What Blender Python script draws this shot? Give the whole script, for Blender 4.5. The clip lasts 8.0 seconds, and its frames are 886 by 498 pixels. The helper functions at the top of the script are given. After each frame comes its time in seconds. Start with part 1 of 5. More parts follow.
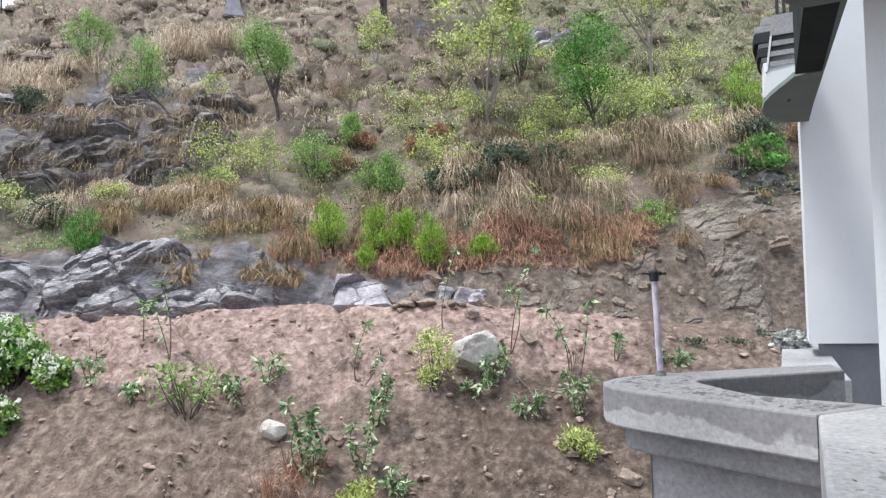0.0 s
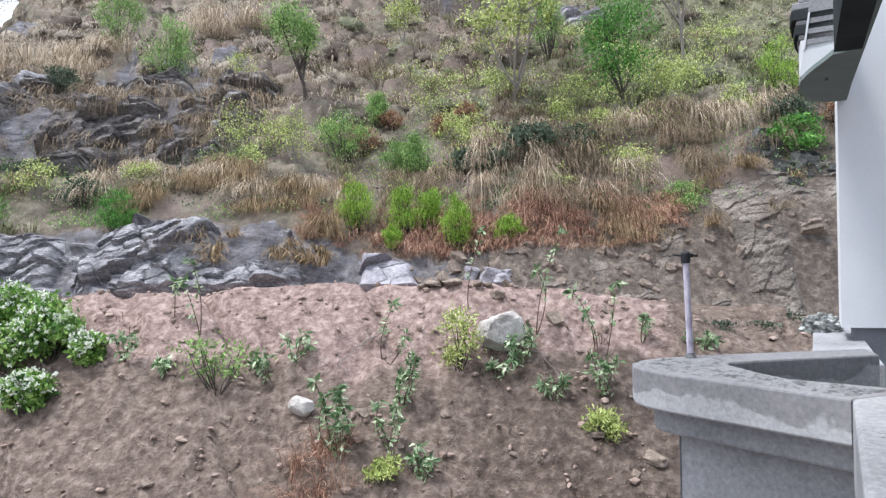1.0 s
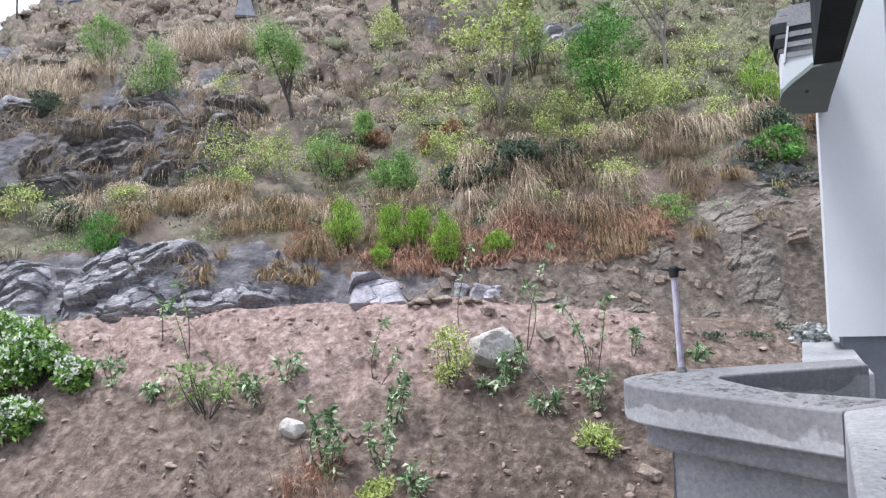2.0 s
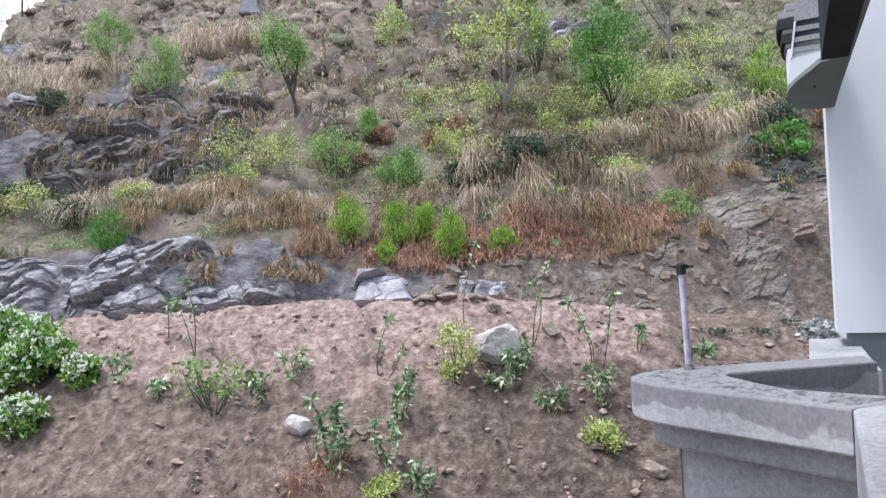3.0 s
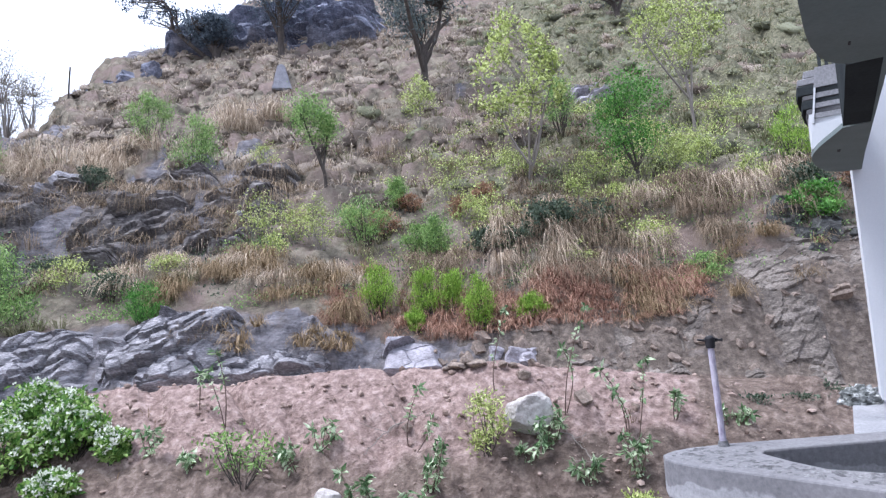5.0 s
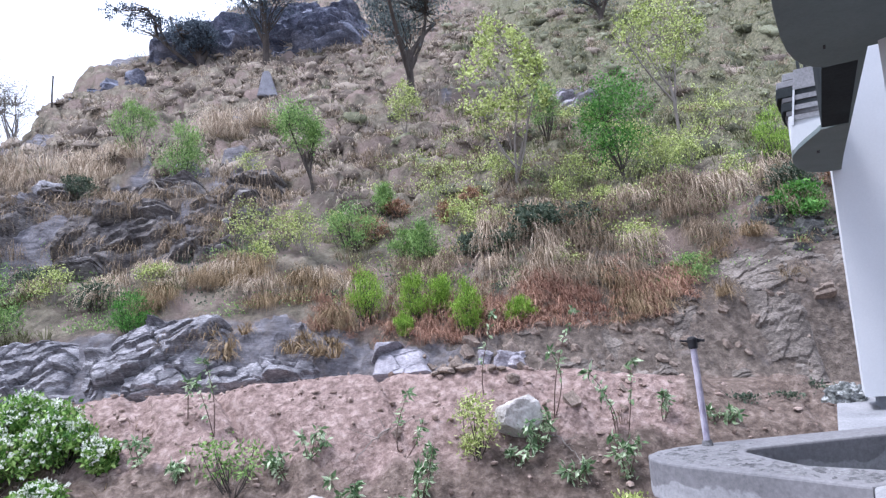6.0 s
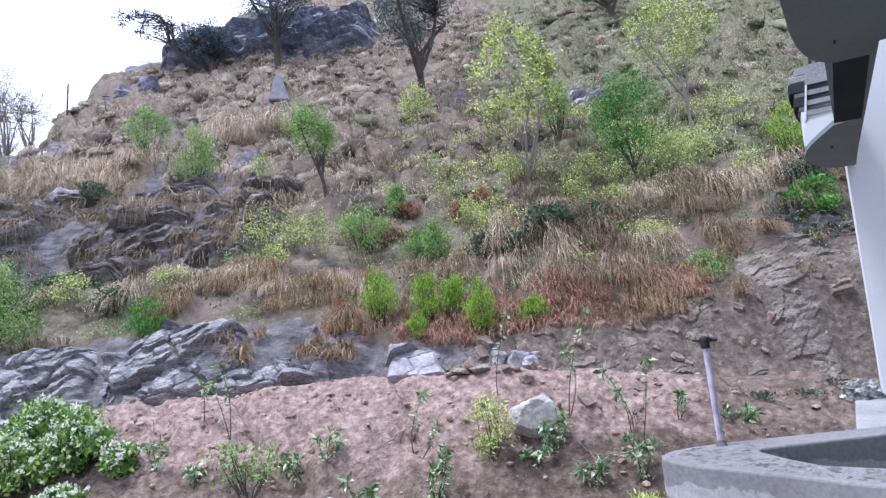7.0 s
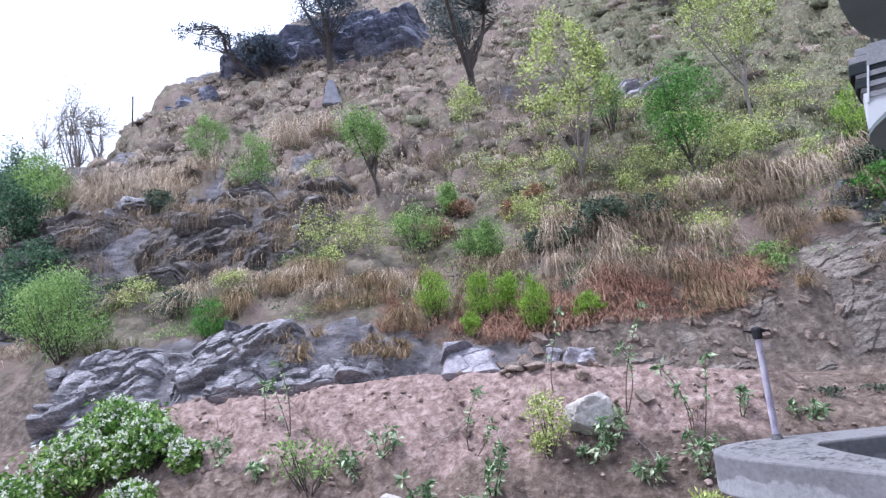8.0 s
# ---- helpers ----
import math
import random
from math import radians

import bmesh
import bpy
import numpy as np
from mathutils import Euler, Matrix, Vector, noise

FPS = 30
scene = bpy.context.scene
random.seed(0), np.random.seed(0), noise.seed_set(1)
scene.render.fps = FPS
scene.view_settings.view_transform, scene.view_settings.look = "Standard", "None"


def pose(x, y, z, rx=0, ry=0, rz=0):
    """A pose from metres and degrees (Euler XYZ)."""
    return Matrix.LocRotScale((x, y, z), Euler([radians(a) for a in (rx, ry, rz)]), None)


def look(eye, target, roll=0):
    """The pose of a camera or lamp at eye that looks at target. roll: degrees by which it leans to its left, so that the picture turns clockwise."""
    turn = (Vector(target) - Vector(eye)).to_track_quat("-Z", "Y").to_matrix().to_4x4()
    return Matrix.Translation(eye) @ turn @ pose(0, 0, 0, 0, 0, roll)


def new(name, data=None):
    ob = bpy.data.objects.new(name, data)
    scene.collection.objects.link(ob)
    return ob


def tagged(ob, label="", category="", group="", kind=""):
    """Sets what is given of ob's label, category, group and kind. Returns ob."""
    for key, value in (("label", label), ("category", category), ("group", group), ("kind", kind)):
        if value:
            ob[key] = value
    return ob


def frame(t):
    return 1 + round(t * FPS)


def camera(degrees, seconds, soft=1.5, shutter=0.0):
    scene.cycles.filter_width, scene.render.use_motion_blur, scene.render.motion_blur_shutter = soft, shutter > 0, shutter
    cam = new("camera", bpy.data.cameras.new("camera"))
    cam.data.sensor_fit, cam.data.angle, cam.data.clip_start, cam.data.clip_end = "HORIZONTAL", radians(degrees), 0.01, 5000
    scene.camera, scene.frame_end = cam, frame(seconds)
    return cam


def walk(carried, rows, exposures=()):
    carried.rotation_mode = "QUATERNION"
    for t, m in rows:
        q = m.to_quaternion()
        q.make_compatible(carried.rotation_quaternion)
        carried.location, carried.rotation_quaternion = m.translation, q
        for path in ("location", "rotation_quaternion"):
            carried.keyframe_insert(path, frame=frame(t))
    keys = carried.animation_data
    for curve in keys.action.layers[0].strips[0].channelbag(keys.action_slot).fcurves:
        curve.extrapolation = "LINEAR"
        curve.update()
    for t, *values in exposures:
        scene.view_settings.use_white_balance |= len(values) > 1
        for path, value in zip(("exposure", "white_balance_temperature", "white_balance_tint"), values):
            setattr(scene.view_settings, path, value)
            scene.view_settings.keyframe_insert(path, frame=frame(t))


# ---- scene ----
cam = camera(66.5, 8.0, soft=1.3, shutter=0.3)
PATH = [
    (0, 0, 0, 1.5, 91.5, 1.7, 0),
    (0.5, -0.003, 0, 1.498, 91.3, 1.61, 0.54),
    (0.8, -0.0132, -0.006, 1.4998, 91.18, 1.68, 0.3),
    (1, -0.02, -0.01, 1.501, 89.86, 1.28, 2.09),
    (1.2, -0.0168, -0.008, 1.5042, 89.66, 2.05, 0.75),
    (1.5, -0.012, -0.005, 1.509, 91.37, 2.17, 0.35),
    (1.7, -0.0135, -0.0042, 1.5098, 91.31, 2.51, 1.06),
    (2.8, -0.0215, 0.0002, 1.5142, 91.05, 2.46, 1.3),
    (3, -0.023, 0.001, 1.515, 90.94, 2.58, 1.58),
    (3.5, -0.021, 0.008, 1.53, 91.47, 2.66, 3.27),
    (3.7, -0.0194, 0.002, 1.5396, 92.82, 3.26, 3.49),
    (4, -0.017, -0.007, 1.554, 94.37, 3.52, 3.86),
    (4.5, -0.011, -0.023, 1.565, 96.33, 3.38, 4.09),
    (5.8, 0.0089, -0.049, 1.5659, 96.55, 4.24, 3.58),
    (6, 0.012, -0.053, 1.566, 96.76, 4.37, 3.23),
    (6.5, 0.015, -0.061, 1.568, 96.85, 4.92, 3.9),
    (7, 0.027, -0.06, 1.572, 96.91, 5.03, 4.45),
    (7.3, 0.048, -0.0594, 1.5648, 97.22, 5.21, 5.92),
    (7.5, 0.062, -0.059, 1.56, 97.43, 5.76, 6.93),
    (8, 0.076, -0.064, 1.549, 97.27, 5.71, 9.27),
]
walk(cam, [(t, pose(x, y, z, rx, ry, rz)) for t, x, y, z, rx, ry, rz in PATH],
     exposures=[(0.0, 0.88, 6230, 8), (1.0, 0.86, 6010, 9), (3.0, 0.84, 5900, 11), (4.5, 0.86, 5690, 14), (6.5, 0.85, 5570, 17), (8.0, 0.80, 5540, 18)])

# ---- light: bright overcast sky, a weak wide sun high up to the west ----
world = bpy.data.worlds.new("sky")
scene.world = world
world.use_nodes = True
wn, wl = world.node_tree.nodes, world.node_tree.links
sky = wn.new("ShaderNodeTexSky")
sky.sky_type, sky.sun_disc = "NISHITA", False
sky.sun_elevation, sky.sun_rotation = radians(66), radians(257)
sky.air_density, sky.dust_density, sky.ozone_density = 1.0, 6.0, 0.6
# a high cloud layer whitens the sky
cloud = wn.new("ShaderNodeMixRGB")
cloud.inputs[0].default_value = 0.8
cloud.inputs[2].default_value = (9.2, 9.6, 10.4, 1)
wl.new(sky.outputs[0], cloud.inputs[1])
wl.new(cloud.outputs[0], wn["Background"].inputs[0])
wn["Background"].inputs[1].default_value = 0.106
sun = new("sun", bpy.data.lights.new("sun", "SUN"))
sun.data.energy, sun.data.angle, sun.data.color = 2.8, radians(14), (1.0, 0.96, 0.9)
sun.matrix_world = look((0, 0, 0), (0.42, 0.10, -1.0))


# ---- materials ----
def material(name, colors, rough=0.9, scale=4.0, fine=40.0, bump=0.3, island=0.0, translucent=0.0, stretch=(1, 1, 1), dist=0.02):
    """A node material: two or three colours mixed by broad and fine noise, with relief; island: variation from piece to piece."""
    m = bpy.data.materials.new(name)
    m.use_nodes = True
    n, l = m.node_tree.nodes, m.node_tree.links
    p = n["Principled BSDF"]
    p.inputs["Roughness"].default_value = rough
    p.inputs["Specular IOR Level"].default_value = 0.25
    co = n.new("ShaderNodeTexCoord")
    mp = n.new("ShaderNodeMapping")
    mp.inputs["Scale"].default_value = stretch
    l.new(co.outputs["Object"], mp.inputs[0])
    a = n.new("ShaderNodeTexNoise")
    a.inputs["Scale"].default_value, a.inputs["Detail"].default_value, a.inputs["Roughness"].default_value = scale, 8, 0.62
    b = n.new("ShaderNodeTexNoise")
    b.inputs["Scale"].default_value, b.inputs["Detail"].default_value, b.inputs["Roughness"].default_value = fine, 5, 0.7
    l.new(mp.outputs[0], a.inputs["Vector"])
    l.new(mp.outputs[0], b.inputs["Vector"])
    s = n.new("ShaderNodeMath")
    s.operation = "MULTIPLY_ADD"
    s.inputs[1].default_value = 0.45
    l.new(b.outputs["Fac"], s.inputs[0])
    h = n.new("ShaderNodeMath")
    h.operation = "MULTIPLY"
    h.inputs[1].default_value = 0.55
    l.new(a.outputs["Fac"], h.inputs[0])
    l.new(h.outputs[0], s.inputs[2])
    r = n.new("ShaderNodeValToRGB")
    e = r.color_ramp.elements
    e[0].position, e[1].position = 0.36, 0.64
    e[0].color, e[1].color = (*colors[0], 1), (*colors[-1], 1)
    for i, c in enumerate(colors[1:-1]):
        x = e.new(0.36 + 0.28 * (i + 1) / (len(colors) - 1))
        x.color = (*c, 1)
    fac = s.outputs[0]
    if island:
        g = n.new("ShaderNodeNewGeometry")
        mx = n.new("ShaderNodeMapRange")
        mx.inputs[3].default_value, mx.inputs[4].default_value = -island, island
        l.new(g.outputs["Random Per Island"], mx.inputs[0])
        ad = n.new("ShaderNodeMath")
        l.new(fac, ad.inputs[0])
        l.new(mx.outputs[0], ad.inputs[1])
        fac = ad.outputs[0]
    l.new(fac, r.inputs[0])
    l.new(r.outputs[0], p.inputs["Base Color"])
    if bump:
        u = n.new("ShaderNodeBump")
        u.inputs["Strength"].default_value, u.inputs["Distance"].default_value = bump, dist
        l.new(s.outputs[0], u.inputs["Height"])
        l.new(u.outputs[0], p.inputs["Normal"])
    if translucent:
        t = n.new("ShaderNodeBsdfTranslucent")
        l.new(r.outputs[0], t.inputs[0])
        mix = n.new("ShaderNodeMixShader")
        mix.inputs[0].default_value = translucent
        l.new(p.outputs[0], mix.inputs[1])
        l.new(t.outputs[0], mix.inputs[2])
        l.new(mix.outputs[0], n["Material Output"].inputs[0])
    return m


CONCRETE = material("cement_render", [(0.15, 0.152, 0.162), (0.24, 0.242, 0.256), (0.35, 0.35, 0.364)], 0.88, 1.7, 60, 0.25, dist=0.004)
MORTAR = material("rough_mortar", [(0.05, 0.05, 0.054), (0.15, 0.15, 0.158), (0.29, 0.29, 0.30)], 0.95, 14, 70, 0.9, dist=0.012)
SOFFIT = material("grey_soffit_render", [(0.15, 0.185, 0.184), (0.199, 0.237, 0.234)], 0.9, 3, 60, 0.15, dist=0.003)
WHITE = material("white_wall_paint", [(0.56, 0.577, 0.605), (0.627, 0.644, 0.671)], 0.8, 1.5, 70, 0.1, dist=0.002)
# darker blue-grey carries the shade of the recess below the white wall
RECESS_SHADE = material("recess_shade_render", [(0.15, 0.16, 0.18), (0.21, 0.22, 0.245)], 0.9, 3, 60, 0.2, dist=0.003)
BAND = material("dark_grey_band", [(0.035, 0.04, 0.043), (0.056, 0.063, 0.065)], 0.85, 3, 60, 0.15, dist=0.003)
BAND.node_tree.nodes["Principled BSDF"].inputs["Specular IOR Level"].default_value = 0.0
# darker grey that puts underside shade into the lower ring mouldings
UNDER_MOULD = material("underside_shade_moulding", [(0.10, 0.10, 0.105), (0.17, 0.17, 0.175)], 0.9, 4, 60, 0.2, dist=0.003)
PIPE = material("pale_plastic_pipe", [(0.16, 0.13, 0.20), (0.42, 0.39, 0.47), (0.66, 0.64, 0.69)], 0.4, 7, 60, 0.05, stretch=(1, 1, 0.3))
BLACK = material("black_tape", [(0.01, 0.01, 0.012), (0.03, 0.03, 0.035)], 0.6, 20, 90, 0.3)
BAG = material("crumpled_silver_plastic", [(0.012, 0.014, 0.012), (0.16, 0.17, 0.165), (0.75, 0.77, 0.76)], 0.35, 7, 40, 0.6)
ROCK = material("blue_grey_schist", [(0.056, 0.054, 0.06), (0.189, 0.184, 0.198), (0.464, 0.449, 0.468)], 0.8, 2.6, 18, 0.9, stretch=(1, 1, 3.0), dist=0.05)
# crag rock with the blue of distant haze mixed into its colour
HAZE_CRAG = material("haze_blue_crag", [(0.045, 0.049, 0.069), (0.135, 0.145, 0.19), (0.34, 0.351, 0.428)], 0.85, 1.2, 9, 0.9, stretch=(1, 1, 2.2), dist=0.12)
SHALE = material("dark_brown_grey_shale", [(0.039, 0.035, 0.036), (0.106, 0.096, 0.094), (0.258, 0.241, 0.235)], 0.85, 2.0, 14, 0.9, stretch=(1, 1, 2.6), dist=0.06)
# rock darkened in colour to give the shadowed gully beside the house
GULLY_ROCK = material("gully_shade_rock", [(0.02, 0.022, 0.022), (0.06, 0.062, 0.06), (0.14, 0.14, 0.135)], 0.7, 2.4, 18, 0.9, stretch=(1, 1, 2.2), dist=0.04)
CUT_ROCK = material("brown_grey_shattered_rock", [(0.059, 0.051, 0.045), (0.13, 0.112, 0.098), (0.266, 0.234, 0.207)], 0.9, 3.0, 24, 0.8, stretch=(1, 1, 1.8), dist=0.03)
PALE_ROCK = material("pale_boulder", [(0.22, 0.20, 0.185), (0.40, 0.375, 0.355), (0.54, 0.52, 0.50)], 0.85, 3.5, 30, 0.6, dist=0.02)
LILAC_ROCK = material("pale_lilac_grey_slab", [(0.13, 0.122, 0.137), (0.27, 0.258, 0.285), (0.42, 0.405, 0.44)], 0.8, 2.6, 20, 0.8, stretch=(1, 1, 2.2), dist=0.04)
BROWN_ROCK = material("brown_stone", [(0.098, 0.077, 0.065), (0.201, 0.161, 0.134), (0.356, 0.292, 0.243)], 0.9, 3.5, 30, 0.6, dist=0.02)
WHITEWASH = material("whitewashed_masonry", [(0.16, 0.16, 0.185), (0.33, 0.33, 0.36)], 0.9, 4, 30, 0.4)
BARK = material("grey_bark", [(0.035, 0.03, 0.027), (0.10, 0.085, 0.075)], 0.9, 6, 40, 0.6, stretch=(1, 1, 0.25))
PALE_BARK = material("pale_twig_bark", [(0.16, 0.14, 0.125), (0.27, 0.245, 0.22)], 0.9, 6, 40, 0.4, stretch=(1, 1, 0.25))
STEM = material("purple_brown_stem", [(0.07, 0.05, 0.04), (0.15, 0.10, 0.08)], 0.8, 10, 50, 0.2)


def leaf(name, dark, mid, light):
    return material(name, [dark, mid, light], 0.55, 1.5, 12, 0.0, island=0.16, translucent=0.3)


LIME = leaf("lime_leaves", (0.112, 0.213, 0.022), (0.235, 0.392, 0.05), (0.392, 0.56, 0.11))
GREEN = leaf("fresh_green_leaves", (0.035, 0.115, 0.018), (0.085, 0.235, 0.04), (0.17, 0.36, 0.08))
PALE = leaf("pale_yellow_green_leaves", (0.158, 0.2, 0.053), (0.378, 0.452, 0.137), (0.651, 0.714, 0.304))
SOFTG = leaf("soft_green_leaves", (0.088, 0.174, 0.047), (0.198, 0.33, 0.095), (0.363, 0.504, 0.189))
DEEP = leaf("deep_green_leaves", (0.02, 0.055, 0.03), (0.055, 0.12, 0.065), (0.12, 0.21, 0.115))
GREYG = leaf("grey_green_leaves", (0.035, 0.055, 0.035), (0.075, 0.105, 0.07), (0.15, 0.19, 0.13))
BLUEG = leaf("blue_grey_leaves", (0.045, 0.065, 0.072), (0.095, 0.13, 0.135), (0.19, 0.235, 0.235))
# hilltop leaves tinted bluer to stand in for haze
HAZE_LEAF = leaf("haze_blue_leaves", (0.045, 0.062, 0.085), (0.085, 0.112, 0.142), (0.16, 0.20, 0.235))
PETAL_GLINT = leaf("white_petals_and_glints", (0.55, 0.58, 0.48), (0.78, 0.80, 0.72), (0.88, 0.88, 0.84))
TEAL = leaf("blue_green_leaves", (0.04, 0.09, 0.06), (0.10, 0.19, 0.12), (0.20, 0.31, 0.20))
PALE_BARK_LEAF = leaf("withered_pale_leaves", (0.16, 0.15, 0.12), (0.26, 0.25, 0.20), (0.38, 0.37, 0.30))
WEED = leaf("weed_leaves", (0.075, 0.14, 0.06), (0.20, 0.305, 0.145), (0.58, 0.67, 0.47))
GLOSS = leaf("broad_glossy_leaves", (0.045, 0.12, 0.022), (0.15, 0.29, 0.055), (0.36, 0.50, 0.16))
DRY_TURF = material("dry_turf_hummock", [(0.088, 0.071, 0.059), (0.17, 0.139, 0.113), (0.308, 0.262, 0.216)], 0.95, 3.0, 26, 1.0, island=0.14, stretch=(1, 1, 0.5), dist=0.09)
GREEN_TURF = material("grey_green_turf_hummock", [(0.062, 0.065, 0.041), (0.123, 0.127, 0.08), (0.223, 0.23, 0.154)], 0.95, 3.0, 26, 1.0, island=0.14, stretch=(1, 1, 0.5), dist=0.09)
RUSTLEAF = leaf("withered_red_leaves", (0.15, 0.075, 0.045), (0.31, 0.175, 0.11), (0.47, 0.31, 0.20))
STRAW = material("dry_straw_grass", [(0.09, 0.068, 0.044), (0.188, 0.143, 0.095), (0.338, 0.264, 0.19)], 0.8, 1.1, 9, 0, island=0.17, translucent=0.2)
PALE_STRAW = material("bleached_straw_grass", [(0.18, 0.134, 0.092), (0.385, 0.309, 0.224), (0.61, 0.515, 0.402)], 0.8, 1.2, 9, 0, island=0.16, translucent=0.2)
SHAG = material("grey_brown_shaggy_grass", [(0.106, 0.087, 0.067), (0.258, 0.213, 0.166), (0.482, 0.413, 0.325)], 0.85, 1.1, 9, 0, island=0.2, translucent=0.15)
OLIVE = material("olive_grass", [(0.085, 0.086, 0.044), (0.184, 0.185, 0.102), (0.306, 0.306, 0.184)], 0.8, 1.1, 9, 0, island=0.17, translucent=0.2)
RUST = material("rust_red_grass", [(0.142, 0.072, 0.05), (0.31, 0.17, 0.121), (0.498, 0.331, 0.237)], 0.8, 0.9, 9, 0, island=0.15, translucent=0.2)
GOLD = material("golden_brown_grass", [(0.105, 0.074, 0.039), (0.227, 0.163, 0.09), (0.392, 0.295, 0.183)], 0.8, 0.9, 9, 0, island=0.15, translucent=0.2)


def stained_render():
    """Cement render with a damp stain along its upper edge."""
    m = material("stained_cement_render", [(0.20, 0.202, 0.212), (0.31, 0.312, 0.325), (0.42, 0.42, 0.432)], 0.88, 1.7, 60, 0.3, dist=0.004)
    n, l = m.node_tree.nodes, m.node_tree.links
    p = n["Principled BSDF"]
    base = p.inputs["Base Color"].links[0].from_socket
    co = n.new("ShaderNodeTexCoord")
    sep = n.new("ShaderNodeSeparateXYZ")
    l.new(co.outputs["Object"], sep.inputs[0])
    t = n.new("ShaderNodeTexNoise")
    t.inputs["Scale"].default_value, t.inputs["Detail"].default_value = 5.5, 4
    l.new(co.outputs["Object"], t.inputs["Vector"])
    a = n.new("ShaderNodeMath")
    a.operation = "MULTIPLY_ADD"
    a.inputs[1].default_value = 0.24
    l.new(t.outputs["Fac"], a.inputs[0])
    l.new(sep.outputs["Z"], a.inputs[2])
    r = n.new("ShaderNodeMapRange")
    r.inputs[1].default_value, r.inputs[2].default_value = 1.103, 1.112
    l.new(a.outputs[0], r.inputs[0])
    x = n.new("ShaderNodeMixRGB")
    x.blend_type = "MULTIPLY"
    x.inputs[2].default_value = (0.62, 0.61, 0.62, 1)
    l.new(r.outputs[0], x.inputs[0])
    l.new(base, x.inputs[1])
    l.new(x.outputs[0], p.inputs["Base Color"])
    return m


STAINED = stained_render()


def ground_material():
    """Earth, rock and turf, mixed by where each lies on the slope."""
    m = bpy.data.materials.new("hill_ground")
    m.use_nodes = True
    n, l = m.node_tree.nodes, m.node_tree.links
    p = n["Principled BSDF"]
    p.inputs["Roughness"].default_value = 0.95
    p.inputs["Specular IOR Level"].default_value = 0.15
    co = n.new("ShaderNodeTexCoord")

    def tex(scale, detail=8, rough=0.65, stretch=None):
        t = n.new("ShaderNodeTexNoise")
        t.inputs["Scale"].default_value, t.inputs["Detail"].default_value, t.inputs["Roughness"].default_value = scale, detail, rough
        src = co.outputs["Object"]
        if stretch:
            mp = n.new("ShaderNodeMapping")
            mp.inputs["Scale"].default_value = stretch
            mp.inputs["Rotation"].default_value = (0.25, 0.2, 0)
            l.new(src, mp.inputs[0])
            src = mp.outputs[0]
        l.new(src, t.inputs["Vector"])
        return t.outputs["Fac"]

    def ramp(fac, *stops):
        r = n.new("ShaderNodeValToRGB")
        e = r.color_ramp.elements
        while len(e) < len(stops):
            e.new(0.5)
        for k, (pos, c) in zip(e, stops):
            k.position, k.color = pos, (*c, 1)
        l.new(fac, r.inputs[0])
        return r.outputs[0]

    def mix(fac, a, b):
        x = n.new("ShaderNodeMixRGB")
        l.new(fac, x.inputs[0])
        l.new(a, x.inputs[1])
        l.new(b, x.inputs[2])
        return x.outputs[0]

    def mask(name, amount=0.5):
        a = n.new("ShaderNodeAttribute")
        a.attribute_name = name
        j = n.new("ShaderNodeMath")
        j.operation = "MULTIPLY_ADD"
        j.inputs[1].default_value, j.inputs[2].default_value = amount, -amount / 2
        l.new(tex(3.0, 7, 0.7), j.inputs[0])
        s = n.new("ShaderNodeMath")
        l.new(a.outputs["Fac"], s.inputs[0])
        l.new(j.outputs[0], s.inputs[1])
        r = n.new("ShaderNodeMapRange")
        r.inputs[1].default_value, r.inputs[2].default_value = 0.38, 0.62
        l.new(s.outputs[0], r.inputs[0])
        return r.outputs[0]

    broad, fine, grit = tex(0.9), tex(9.0), tex(45.0, 4)
    pink = ramp(fine, (0.32, (0.148, 0.104, 0.091)), (0.5, (0.302, 0.22, 0.196)), (0.66, (0.47, 0.366, 0.332)))
    brown = ramp(fine, (0.30, (0.078, 0.058, 0.049)), (0.5, (0.176, 0.135, 0.113)), (0.68, (0.315, 0.252, 0.216)))
    rock = ramp(tex(2.2, 9, 0.7, (1, 1, 3.2)), (0.32, (0.06, 0.056, 0.061)), (0.5, (0.155, 0.15, 0.166)), (0.68, (0.30, 0.29, 0.312)))
    clay = ramp(fine, (0.3, (0.074, 0.061, 0.052)), (0.5, (0.142, 0.117, 0.099)), (0.72, (0.27, 0.225, 0.192)))
    turf = ramp(tex(1.6, 9, 0.75), (0.36, (0.06, 0.053, 0.042)), (0.5, (0.17, 0.15, 0.117)), (0.63, (0.30, 0.268, 0.208)))
    purple = ramp(broad, (0.35, (0.095, 0.068, 0.06)), (0.62, (0.225, 0.175, 0.155)))
    green = ramp(fine, (0.32, (0.068, 0.066, 0.043)), (0.68, (0.235, 0.228, 0.155)))
    col = mix(mask("pink"), brown, pink)
    # a darker brown for the low right half of the bank
    deep_brown = ramp(fine, (0.30, (0.058, 0.043, 0.036)), (0.5, (0.128, 0.098, 0.082)), (0.70, (0.25, 0.20, 0.17)))
    col = mix(mask("dark_tone", 0.9), col, deep_brown)
    col = mix(mask("clay"), col, clay)
    hill = mix(mask("moss"), mix(ramp(broad, (0.45, (0, 0, 0)), (0.6, (1, 1, 1))), turf, purple), green)
    col = mix(mask("turf"), col, hill)
    col = mix(mask("rock"), col, rock)
    l.new(col, p.inputs["Base Color"])
    crumb = n.new("ShaderNodeTexVoronoi")
    crumb.inputs["Scale"].default_value = 13.0
    l.new(co.outputs["Object"], crumb.inputs["Vector"])
    gain = n.new("ShaderNodeMath")
    gain.operation = "MULTIPLY_ADD"
    gain.inputs[1].default_value = -0.28
    l.new(crumb.outputs["Distance"], gain.inputs[0])
    l.new(fine, gain.inputs[2])
